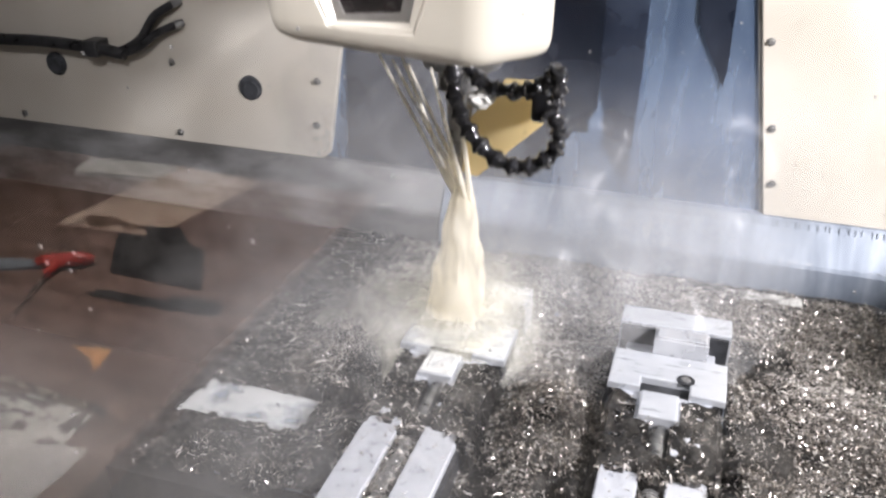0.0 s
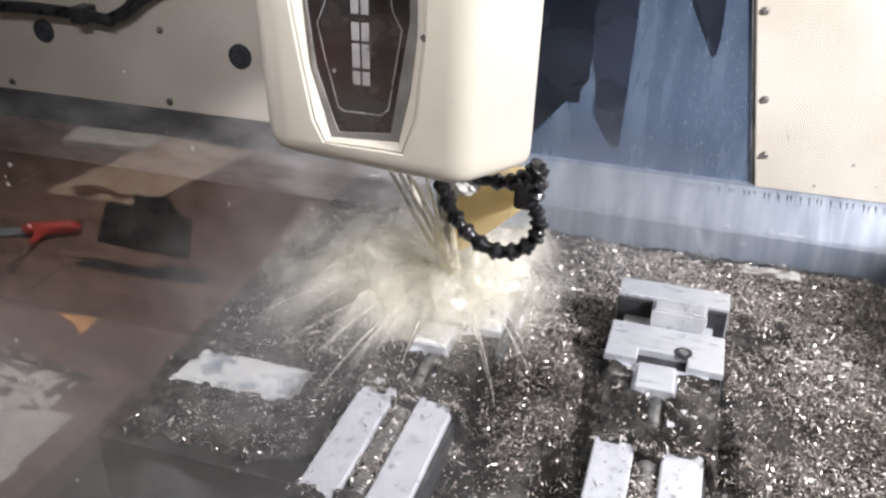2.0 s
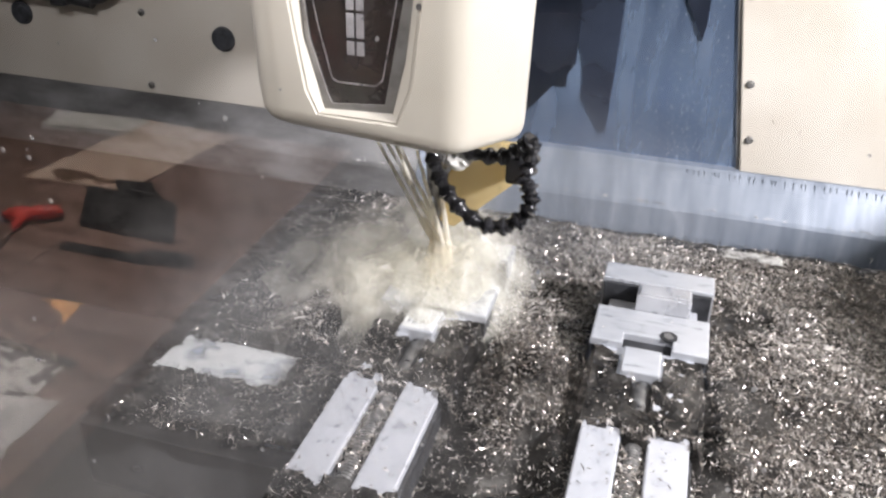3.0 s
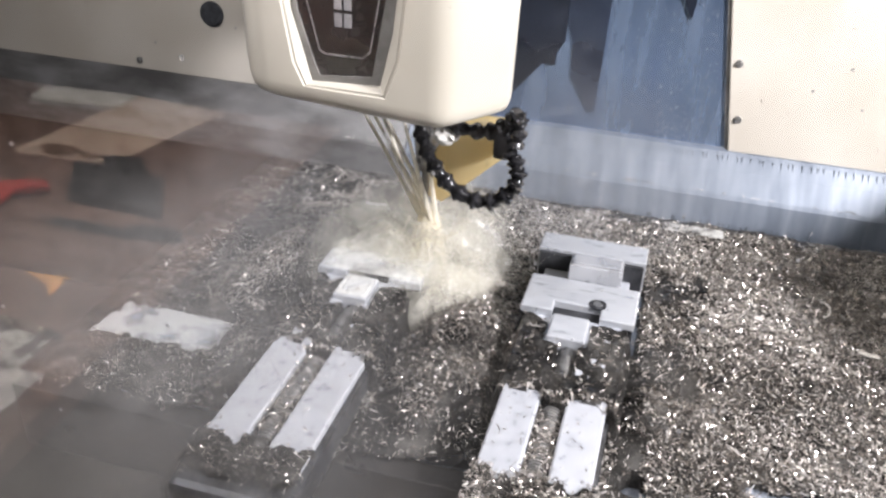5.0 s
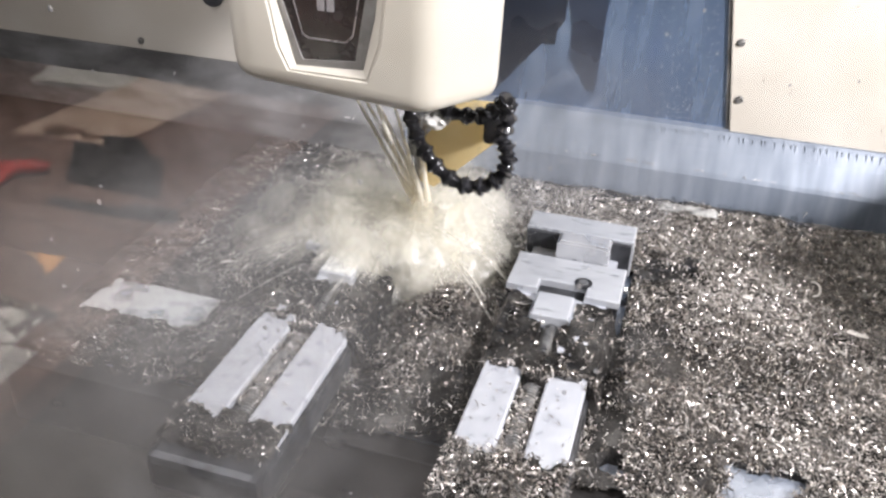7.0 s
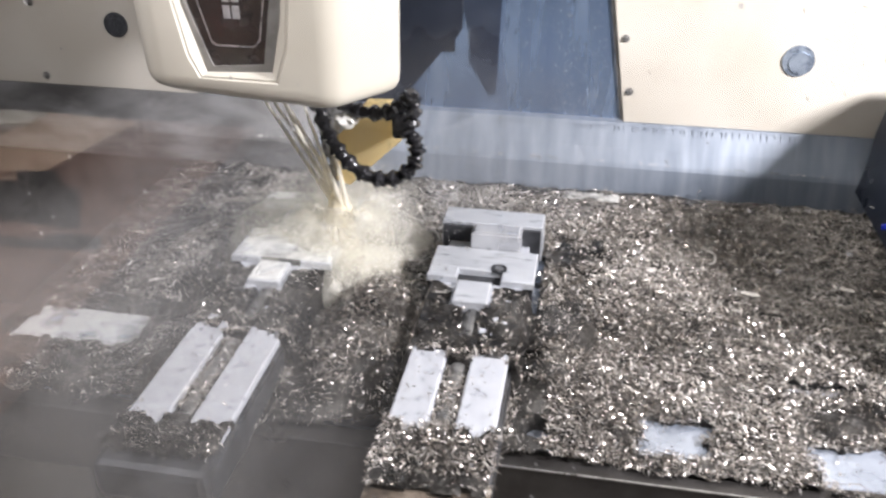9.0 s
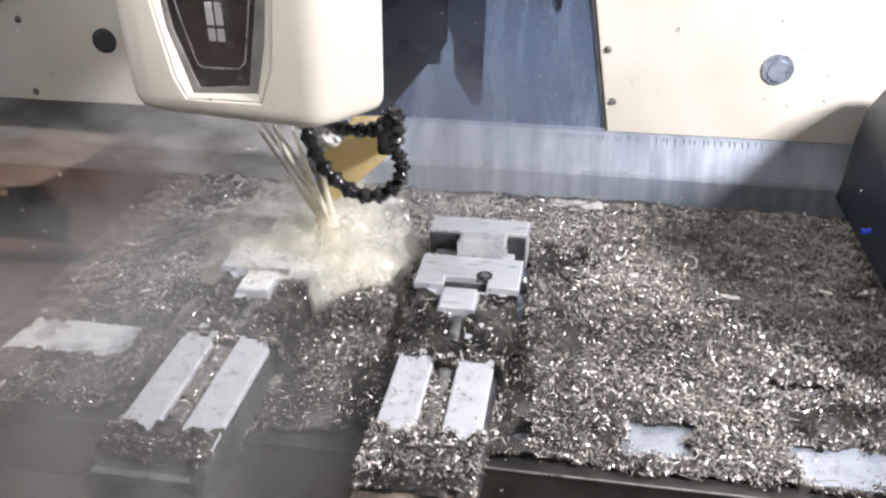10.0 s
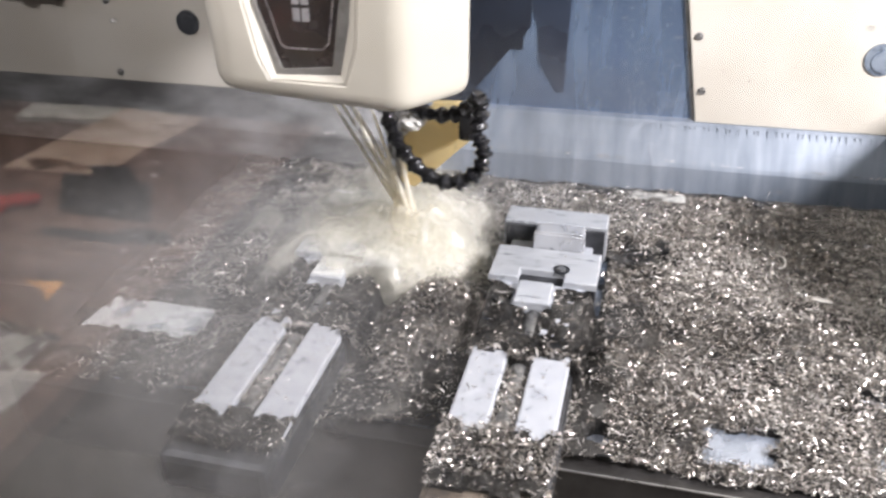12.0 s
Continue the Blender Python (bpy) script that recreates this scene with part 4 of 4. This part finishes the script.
def splash():
    # how strongly each piece leaps at each time
    big = [(0.0, 0.2), (0.4, 1.0), (1.0, 1.0), (2.1, 0.95), (2.6, 0.55), (3.2, 0.45), (4.8, 0.22), (6.0, 0.25), (6.6, 0.75), (8.3, 0.6), (8.9, 0.2), (9.8, 0.2), (10.4, 0.7), (11.2, 1.0), (11.6, 1.0), (12.0, 0.5)]
    calm = [(0.0, 0.9), (0.4, 0.7), (2.0, 0.6), (3.2, 0.8), (4.8, 0.9), (6.5, 1.0), (8.3, 0.8), (9.5, 1.0), (10.4, 0.8), (11.2, 0.7), (12.0, 0.9)]
    spots = [(185, 95, 0.27, 0.26, 0.31, big), (222, 90, 0.26, 0.22, 0.29, big), (262, 95, 0.22, 0.20, 0.28, big), (305, 95, 0.20, 0.20, 0.27, big), (345, 90, 0.17, 0.20, 0.24, big),
             (160, 90, 0.26, 0.22, 0.26, big), (195, 60, 0.38, 0.24, 0.30, big), (230, 70, 0.36, 0.20, 0.27, big), (312, 70, 0.22, 0.14, 0.20, big), (20, 100, 0.16, 0.18, 0.20, big), (275, 60, 0.26, 0.10, 0.17, big),
             (200, 70, 0.34, 0.16, 0.22, big), (240, 60, 0.30, 0.12, 0.20, big), (285, 80, 0.15, 0.30, 0.28, big),
             (190, 150, 0.13, 0.08, 0.09, calm), (290, 140, 0.12, 0.07, 0.09, calm), (340, 130, 0.12, 0.08, 0.09, calm), (80, 160, 0.13, 0.10, 0.10, calm), (255, 140, 0.10, 0.14, 0.13, calm), (320, 120, 0.10, 0.15, 0.13, calm)]
    for i, (f, s, r, up, down, rows) in enumerate(spots):
        SPLASH.append((lobe("coolant_sheet", f, s, r, up, down, 10 + i, SHEET), rows, i))
    fog = [(0.0, 0.75), (0.5, 0.45), (3.0, 0.35), (5.0, 0.8), (8.5, 0.85), (9.5, 0.55), (10.5, 0.7), (12.0, 0.9)]
    for i, (f, s, r, up, down) in enumerate(((195, 150, 0.50, 0.16, 0.18), (115, 150, 0.45, 0.22, 0.14), (200, 160, 0.85, 0.26, 0.28), (170, 150, 0.90, 0.30, 0.26))):
        SPLASH.append((lobe("coolant_mist", f, s, r, up, down, 60 + i, HAZE), fog, 60 + i))
    for i, (f, s, r, up, down, n, rows) in enumerate(((190, 150, 0.26, 0.13, 0.18, 4000, big), (250, 150, 0.22, 0.11, 0.18, 4000, big), (320, 150, 0.18, 0.12, 0.16, 4000, calm), (60, 240, 0.20, 0.10, 0.10, 4000, calm))):
        SPLASH.append((drops("coolant_spray", f, s, r, up, down, n, 40 + i, (0.00015, 0.00048)), rows, 20 + i))
    # lumps of foam tossed about the cutter
    rng = random.Random(77)
    for i in range(12):
        a, d, r = rng.uniform(0, math.tau), rng.uniform(0.01, 0.07), rng.uniform(0.014, 0.028)
        bm = bmesh.new()
        bmesh.ops.create_icosphere(bm, subdivisions=4, radius=1)
        for v in bm.verts:
            k = 1 + 0.45 * noise.noise(v.co * 1.6 + Vector((i * 7, 0, 0))) + 0.22 * noise.noise(v.co * 4.5 + Vector((0, i * 7, 0)))
            v.co = Matrix.Rotation(a, 3, "Z") @ Vector((v.co.x * r * 1.6 * k, v.co.y * r * 0.9 * k, v.co.z * r * 0.55 * k))
        ob = part("coolant_foam", bm, FOAM, None, "", True)
        ob.location = IMPACT + Vector((math.cos(a) * d * 1.2, math.sin(a) * d * 0.8 - 0.03, 0.002 + 0.035 * (1 - d / 0.16) * rng.random()))
        tagged(ob, "lump of white coolant foam bursting round the cutter", "coolant splash", "splash round the cutter")
        SPLASH.append((ob, big, 80 + i))
    # soft bursts of spray round the cutter
    core = [(0.0, 0.6), (0.5, 0.9), (2.0, 0.95), (3.0, 0.9), (5.0, 0.8), (6.5, 0.9), (8.5, 0.85), (9.5, 0.75), (11.0, 1.0), (12.0, 0.8)]
    for i, (dx, dy, dz, f, tilt, rows) in enumerate(((-0.01, -0.01, 0.01, 10, 55, core), (0.05, -0.04, 0.0, 40, 48, core), (-0.11, -0.02, -0.005, -25, 40, core), (0.02, 0.03, 0.02, 0, 65, core), (-0.05, -0.05, -0.015, 5, 35, core),
                                                     (-0.15, -0.02, 0.02, -40, 45, big), (-0.10, -0.10, 0.03, -20, 55, big), (0.08, -0.06, 0.03, 45, 60, big), (0.0, -0.13, 0.02, 0, 60, big), (0.10, 0.03, 0.02, 60, 50, big), (-0.06, 0.05, 0.06, -10, 70, big), (-0.22, -0.04, 0.01, -40, 40, big))):
        SPLASH.append((puff("coolant_puff", IMPACT + Vector((dx, dy, dz)), f, tilt, 0.125, 3 + i, PUFF, "soft burst of milky coolant spray round the cutter", "coolant splash", "splash round the cutter"), rows, 100 + i))
    # streaks shooting out from the cutter
    rng = random.Random(91)
    for i, (f, wide, n) in enumerate(((185, 60, 7), (235, 60, 7), (285, 60, 8), (335, 60, 6), (25, 60, 3))):
        bm = bmesh.new()
        for _ in range(n):
            a, reach, up = radians(f + rng.uniform(-wide, wide) * 0.6), rng.uniform(0.10, 0.30) * (1.0 if 120 < f < 300 else 0.7), rng.uniform(0.03, 0.16)
            first = rng.uniform(0.02, 0.3)
            pts, rad = [], []
            for k in range(8):
                v = first + (1 - first) * k / 7
                pts.append((reach * v * math.cos(a), reach * v * math.sin(a), up * v - (up + 0.06) * v * v))
                rad.append(0.0015 * math.sin(math.pi * (0.12 + 0.85 * k / 7)) * rng.uniform(0.5, 1.0))
            tube(bm, pts, rad, 6)
        ob = part("coolant_streaks", bm, STREAK, None, "", True)
        ob.location = IMPACT
        SPLASH.append((tagged(ob, "thin streaks of milky coolant shooting from the cutter", "coolant spray", "", "stuff"), big, 120 + i))
    # cloud before the rear wall that clears as the head comes down
    gone = [(0.0, 1.0), (0.2, 0.85), (0.8, 0.1), (1.2, 0.0), (12.0, 0.0)]
    for i, (x, y, z, f, tilt) in enumerate(((-0.02, 1.30, 0.20, 10, 75), (-0.16, 1.24, 0.16, 0, 75), (-0.40, 1.30, 0.24, -10, 78), (0.0, 1.12, 0.12, 20, 65), (-0.62, 1.36, 0.28, -15, 78), (-0.30, 1.0, 0.10, 0, 60))):
        SPLASH.append((puff("coolant_veil", (x, y, z), f, tilt, 0.29, 70 + i, CLOUD, "white cloud of coolant spray before the rear wall", "coolant mist", "clouds of spray"), gone, 200 + i))
    # thin veils of spray hanging over the table
    hang = [(0.0, 1.0), (0.6, 0.75), (3.0, 0.85), (5.0, 1.0), (12.0, 1.0)]
    for i, (x, y, z, f, tilt) in enumerate(((-0.52, 0.82, 0.10, -20, 60), (-0.38, 0.72, 0.08, -10, 55), (-0.62, 0.98, 0.12, -30, 60), (-0.46, 1.16, 0.16, -10, 70), (-0.22, 1.24, 0.15, 5, 72), (-0.06, 1.30, 0.10, 10, 70), (-0.66, 1.20, 0.14, -20, 70), (-0.55, 0.68, 0.02, -15, 58), (-0.38, 0.56, 0.05, -5, 60), (-0.30, 0.50, 0.02, 0, 60))):
        SPLASH.append((puff("coolant_veil", (x, y, z), f, tilt, 0.29, 40 + i, VEIL, "thin grey veil of coolant spray hanging over the table", "coolant mist", "veils of spray"), hang, 61 + i))
    # film of coolant lying on the jaws below the cutter
    for x0, x1, y0, y1, z, seed in ((-0.440, -0.293, 0.975, 1.058, 0.0684, 3), (-0.443, -0.292, 1.104, 1.149, 0.0890, 4), (-0.397, -0.352, 0.917, 0.968, 0.0664, 5), (-0.725, -0.525, 0.806, 0.888, 0.0012, 6), (0.030, 0.130, 1.362, 1.390, 0.015, 7)):
        bm = bmesh.new()
        nx, ny = 24, 14
        grid = [[bm.verts.new((x0 + (x1 - x0) * i / nx, y0 + (y1 - y0) * k / ny, z + (0.0004 if i in (0, nx) or k in (0, ny) else 0.0022 + 0.0022 * noise.noise((i * 0.5, k * 0.6, seed))))) for k in range(ny + 1)] for i in range(nx + 1)]
        for i in range(nx):
            for k in range(ny):
                bm.faces.new((grid[i][k], grid[i + 1][k], grid[i + 1][k + 1], grid[i][k + 1]))
        ob = part("coolant_film", bm, POOL, None, "", True)
        ON_TABLE.append(tagged(ob, "film of white coolant running over bare steel", "coolant"))
    # bank of mist drifting before the table, its haze put into soft-edged sheets
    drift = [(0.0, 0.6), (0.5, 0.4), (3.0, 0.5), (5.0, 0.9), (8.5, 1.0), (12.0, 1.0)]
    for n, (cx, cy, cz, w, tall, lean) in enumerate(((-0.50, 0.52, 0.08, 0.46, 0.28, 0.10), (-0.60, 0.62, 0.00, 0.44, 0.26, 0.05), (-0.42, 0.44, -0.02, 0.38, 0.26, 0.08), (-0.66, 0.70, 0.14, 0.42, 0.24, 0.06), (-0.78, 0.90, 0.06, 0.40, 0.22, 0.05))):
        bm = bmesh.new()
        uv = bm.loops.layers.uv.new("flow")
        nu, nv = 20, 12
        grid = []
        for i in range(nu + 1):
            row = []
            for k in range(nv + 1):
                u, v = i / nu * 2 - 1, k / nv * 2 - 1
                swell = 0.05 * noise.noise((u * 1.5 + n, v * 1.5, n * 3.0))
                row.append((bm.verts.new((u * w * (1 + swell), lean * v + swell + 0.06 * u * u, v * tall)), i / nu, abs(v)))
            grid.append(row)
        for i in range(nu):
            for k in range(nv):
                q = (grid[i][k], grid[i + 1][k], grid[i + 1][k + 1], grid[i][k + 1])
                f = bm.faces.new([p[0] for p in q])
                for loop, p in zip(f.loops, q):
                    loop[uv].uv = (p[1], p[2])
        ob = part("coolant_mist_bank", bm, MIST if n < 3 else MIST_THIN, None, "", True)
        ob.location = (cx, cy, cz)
        tagged(ob, "soft-edged grey sheet standing in for coolant mist before the table", "coolant mist")
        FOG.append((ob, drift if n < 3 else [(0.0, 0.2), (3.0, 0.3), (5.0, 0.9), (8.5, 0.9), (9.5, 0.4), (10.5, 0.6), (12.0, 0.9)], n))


# ---- cable on the far wall ----
def cable():
    c = thing("cable_bundle", "black rubber cable that forks into two ends", "cable")
    part("sleeve", tube(bmesh.new(), curve([(-1.75, 1.500, 0.30), (-1.53, 1.500, 0.300), (-1.38, 1.502, 0.305), (-1.25, 1.505, 0.300), (-1.18, 1.508, 0.292)], 24), 0.013, 12), RUBBER, c, "", True)
    part("cable_end", tube(bmesh.new(), curve([(-1.20, 1.508, 0.294), (-1.14, 1.510, 0.325), (-1.10, 1.514, 0.375), (-1.055, 1.520, 0.402)], 14), 0.0085, 10), RUBBER, c, "", True)
    part("cable_end", tube(bmesh.new(), curve([(-1.20, 1.508, 0.292), (-1.15, 1.510, 0.305), (-1.10, 1.514, 0.340), (-1.055, 1.520, 0.360)], 14), 0.0085, 10), RUBBER, c, "", True)
    for x, z in ((-1.052, 0.404), (-1.052, 0.361)):
        part("ferrule", rod(bmesh.new(), (x - 0.004, 1.519, z - 0.002), (x + 0.008, 1.5325, z + 0.003), 0.0095, 0.0085, 12), BOLT, c, "bright metal ferrule", True)
    part("clip", box(bmesh.new(), -1.27, -1.235, 1.488, 1.534, 0.283, 0.318, 0.004), RUBBER, c, "black wall clip")


# ---- the bench outside, seen mirrored in the window ----
BENCH = 0.0


def bench_y(y):
    return 0.322 - y


def bench():
    b = thing("workbench", "reddish brown wooden workbench outside the machine", "workbench")
    for i in range(7):
        x1 = -0.66 - i * 0.16
        part("plank", box(bmesh.new(), x1 - 0.158, x1, -1.30, 0.02, BENCH - 0.04, BENCH, 0.002, 1), WOOD, b)
    for x in (-0.72, -1.72):
        for y in (-0.06, -1.24):
            part("leg", box(bmesh.new(), x - 0.03, x + 0.03, y - 0.03, y + 0.03, -0.9, BENCH - 0.04, 0.004), IRON, b)

    def flat(name, pts, thick, mat, label, category, z=BENCH, bevel=0.0):
        bm = slab(bmesh.new(), [(x, bench_y(y)) for x, y in pts], thick, Matrix.Translation((0, 0, z)), bevel)
        bmesh.ops.recalc_face_normals(bm, faces=bm.faces[:])
        ob = part(name, bm, mat)
        return tagged(ob, label, category)

    sheet = flat("cardboard_sheet", [(-1.213, 1.266), (-0.99, 1.28), (-0.93, 1.60), (-1.16, 1.62)], 0.004, PAPER, "tan cardboard sheet with oil stains on the bench", "cardboard")
    for cx, cy, r in ((-1.13, 1.30, 0.032), (-1.055, 1.295, 0.018)):
        bm = bmesh.new()
        slab(bm, [(cx + r * 1.4 * math.cos(a) * (1 + 0.3 * math.sin(3 * a)), bench_y(cy + r * 0.8 * math.sin(a))) for a in np.linspace(0, math.tau, 18, endpoint=False)], 0.0006, Matrix.Translation((0, 0, BENCH + 0.0042)))
        bmesh.ops.recalc_face_normals(bm, faces=bm.faces[:])
        part("stain", bm, STAIN, sheet, "dark oil stain")
    flat("paper_stack", [(-1.36, 1.50), (-1.16, 1.52), (-1.15, 1.60), (-1.38, 1.59)], 0.012, WHITE_PAPER, "crumpled pale paper beside the cardboard", "paper")
    # black tool case
    case = thing("tool_case", "black plastic tool case lying on the bench", "tool case")
    bm = bmesh.new()
    slab(bm, [(x, bench_y(y)) for x, y in ((-1.06, 1.255), (-0.86, 1.245), (-0.79, 1.12), (-0.98, 1.125))], 0.016, Matrix.Translation((0, 0, BENCH)), 0.006)
    part("case_body", bm, RUBBER, case)
    bm = bmesh.new()
    slab(bm, [(x, bench_y(y)) for x, y in ((-1.03, 1.30), (-0.95, 1.31), (-0.90, 1.26), (-1.00, 1.262))], 0.014, Matrix.Translation((0, 0, BENCH)), 0.006)
    part("case_lid", bm, RUBBER, case)
    knife = thing("file_tool", "dark flat file lying on the bench", "file")
    part("blade", box(bmesh.new(), -0.96, -0.80, bench_y(1.055) - 0.011, bench_y(1.055) + 0.011, BENCH, BENCH + 0.006, 0.002), RUBBER, knife)
    part("handle", tube(bmesh.new(), [(-0.81, bench_y(1.055), BENCH + 0.012), (-0.77, bench_y(1.06), BENCH + 0.012), (-0.72, bench_y(1.062), BENCH + 0.012)], [0.008, 0.012, 0.010], 12), RUBBER, knife, "", True)
    # red T-handle key
    key = thing("hex_key", "hex key with a red plastic T handle", "hex key")
    part("grip", tube(bmesh.new(), curve([(-1.118, bench_y(1.10), BENCH + 0.014), (-1.09, bench_y(1.113), BENCH + 0.014), (-1.06, bench_y(1.128), BENCH + 0.014), (-1.03, bench_y(1.146), BENCH + 0.013)], 12), [0.006, 0.011, 0.013, 0.0135, 0.0135, 0.013, 0.013, 0.0135, 0.0135, 0.013, 0.011, 0.007], 14), RED, key, "red plastic grip", True)
    part("collar", tube(bmesh.new(), [(-1.085, bench_y(1.112), BENCH + 0.013), (-1.072, bench_y(1.066), BENCH + 0.010)], [0.012, 0.006], 12), RED, key, "", True)
    part("shaft", rod(bmesh.new(), (-1.075, bench_y(1.07), BENCH + 0.009), (-1.030, bench_y(0.935), BENCH + 0.004), 0.0035, 0.0035, 6), BRASS, key, "bright steel shaft")
    flat("metal_offcut", [(-1.20, 1.055), (-1.105, 1.105), (-1.115, 1.125), (-1.22, 1.10)], 0.006, SILL, "grey metal offcut on the bench", "offcut")
    flat("card_triangle", [(-0.888, 0.905), (-0.819, 0.912), (-0.812, 0.858), (-0.838, 0.885)], 0.002, ORANGE, "torn orange cardboard triangle", "card")
    pen = thing("scriber", "slim bright metal scriber with a dark tip", "scriber")
    part("barrel", tube(bmesh.new(), [(-0.93, bench_y(0.796), BENCH + 0.006), (-0.76, bench_y(0.780), BENCH + 0.006), (-0.75, bench_y(0.778), BENCH + 0.006)], [0.004, 0.005, 0.003], 10), BRASS, pen, "", True)
    part("tip", tube(bmesh.new(), [(-0.752, bench_y(0.778), BENCH + 0.006), (-0.728, bench_y(0.774), BENCH + 0.005)], [0.006, 0.004], 10), RUBBER, pen, "", True)
    # crumpled tissues with dark stripes
    for n, (cx, cy, w, d, tall) in enumerate(((-0.80, 0.64, 0.10, 0.065, 0.035), (-0.86, 0.735, 0.10, 0.04, 0.02), (-0.79, 0.735, 0.05, 0.03, 0.012), (-0.93, 0.66, 0.08, 0.06, 0.03))):
        bm = bmesh.new()
        res, grid = 18, []
        for i in range(res):
            row = []
            for k in range(res):
                u, v = i / (res - 1) * 2 - 1, k / (res - 1) * 2 - 1
                f = max(0.0, 1 - u ** 4) * max(0.0, 1 - v ** 4)
                z = tall * f * (0.55 + 0.6 * abs(noise.noise((u * 3 + n, v * 3, n)))) + 0.002
                row.append(bm.verts.new((cx + w * (u + 0.12 * noise.noise((u * 2, v * 2, n + 5))), bench_y(cy + d * (v + 0.2 * noise.noise((u * 2, v * 2, n + 9)))), BENCH + z)))
            grid.append(row)
        for i in range(res - 1):
            for k in range(res - 1):
                f = bm.faces.new((grid[i][k], grid[i + 1][k], grid[i + 1][k + 1], grid[i][k + 1]))
                f.material_index = 1 if n != 0 and noise.noise((i * 0.45 + n * 3, k * 0.28, n)) > 0.12 or (n == 0 and k > res - 6 and (i // 2) % 3 == 0) else 0
        bmesh.ops.recalc_face_normals(bm, faces=bm.faces[:])
        low = bmesh.ops.extrude_face_region(bm, geom=bm.faces[:])
        for v in low["geom"]:
            if isinstance(v, bmesh.types.BMVert):
                v.co.z += 0.0015
        tagged(part("tissue", bm, [WHITE_PAPER, STRIPE], None, "", True), "crumpled white tissue printed with dark stripes", "tissue", "tissues on the bench")


# ---- window droplets ----
def window_drops():
    rng = random.Random(21)
    bm = bmesh.new()
    for _ in range(320):
        x, z, r = rng.uniform(-0.30, 0.25), rng.uniform(0.42, 0.80), rng.choice((0.0003, 0.0004, 0.0005, 0.0007))
        m = Matrix.Translation((x, 0.1645, z)) @ Matrix.Diagonal((r, r * 0.4, r * rng.uniform(1, 1.4), 1))
        bmesh.ops.create_icosphere(bm, subdivisions=1, radius=1, matrix=m)
    tagged(part("window_drop", bm, liquid("drop_on_glass", (0.75, 0.75, 0.75), 0.38, 30, lo=0.0, hi=0.3), None, "", True), "fine coolant specks on the inside of the window", "droplets", "", "stuff")


def wall_wetness():
    """Beads of coolant on the blue wall, and stray chips stuck to the panels and the sill."""
    rng = np.random.default_rng(31)
    bm = bmesh.new()
    for _ in range(1500):
        x, z = 0.11 - abs(rng.normal(0, 0.10)), 0.11 + abs(rng.normal(0, 0.17))
        if z > 0.48 or x > 0.112 - (z - 0.1) * 0.17:
            continue
        r = rng.choice((0.0003, 0.0004, 0.0006, 0.0009), p=(0.45, 0.35, 0.15, 0.05))
        m = Matrix.Translation((x, 1.5446, z)) @ Matrix.Diagonal((r, r * 0.5, r * rng.uniform(1.5, 5.0), 1))
        bmesh.ops.create_icosphere(bm, subdivisions=1, radius=1, matrix=m)
    tagged(part("wall_beads", bm, SILL, None, "", True), "beads of coolant clinging to the blue wall", "droplets", "", "stuff")
    bm = bmesh.new()
    for i in range(110):
        if i < 26:
            p = Vector((rng.uniform(0.16, 0.58), 1.5318, rng.uniform(0.13, 0.45)))
            d = Vector((rng.normal(), 0, rng.normal())).normalized()
        else:
            p = Vector((rng.uniform(-0.6, 0.52), 1.4835, 0.0405))
            d = Vector((rng.normal(), 0.15 * rng.normal(), 0.2 * rng.normal())).normalized()
        l = rng.uniform(0.002, 0.006)
        side = d.cross(Vector((0, 1, 0))).normalized() * 0.0012
        tube(bm, [p - d * l, p + side, p + d * l], [0.0003, 0.0007, 0.0003], 5)
    tagged(part("stray_chips", bm, CHIP, None, "", True), "stray chips stuck to the wall and sill", "metal chips", "", "stuff")


cabin()
rooms()
wall_wetness()
machine_table()
for cx in VISES:
    vise(cx)
chips()
large_chips()
spindle_head()
coolant_hose()
coolant_jets()
splash()
cable()
bench()
window_drops()


# ---- what moves ----
def motions():
    for ob in ON_TABLE:
        base = ob.matrix_basis.copy()
        walk(ob, [(t, Matrix.Translation((x, y, 0)) @ base) for t, x, y in TABLE_X])
    for ob in ON_HEAD:
        base = ob.matrix_basis.copy()
        rows = [(t, Matrix.Translation((0, y, z)) @ base) for t, y, z in HEAD_Z]
        walk(ob, rows)
    for ob, strength, seed in SPLASH:
        rng = random.Random(seed)
        base = ob.matrix_basis.copy()
        ts, ss = [r[0] for r in strength], [r[1] for r in strength]
        rows = []
        for k in range(61):
            t = k * 0.2
            s = float(np.interp(t, ts, ss))
            turn = pose(rng.uniform(-0.006, 0.006), rng.uniform(-0.006, 0.006), -(0.75 if seed >= 200 else 0.20 if 60 <= seed < 80 else 0.135 if strength[1][1] > 0.9 else 0.055) * (1 - s) + rng.uniform(-0.006, 0.006), rng.uniform(-5, 5), rng.uniform(-5, 5), rng.uniform(-14, 14))
            rows.append((t, base @ turn))
        walk(ob, rows)

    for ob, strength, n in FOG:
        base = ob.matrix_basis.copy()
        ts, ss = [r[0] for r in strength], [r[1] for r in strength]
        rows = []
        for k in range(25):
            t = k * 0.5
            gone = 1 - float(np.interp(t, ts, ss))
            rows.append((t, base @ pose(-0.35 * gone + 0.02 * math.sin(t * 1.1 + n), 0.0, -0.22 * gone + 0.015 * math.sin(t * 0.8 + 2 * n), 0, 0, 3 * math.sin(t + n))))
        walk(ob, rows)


motions()
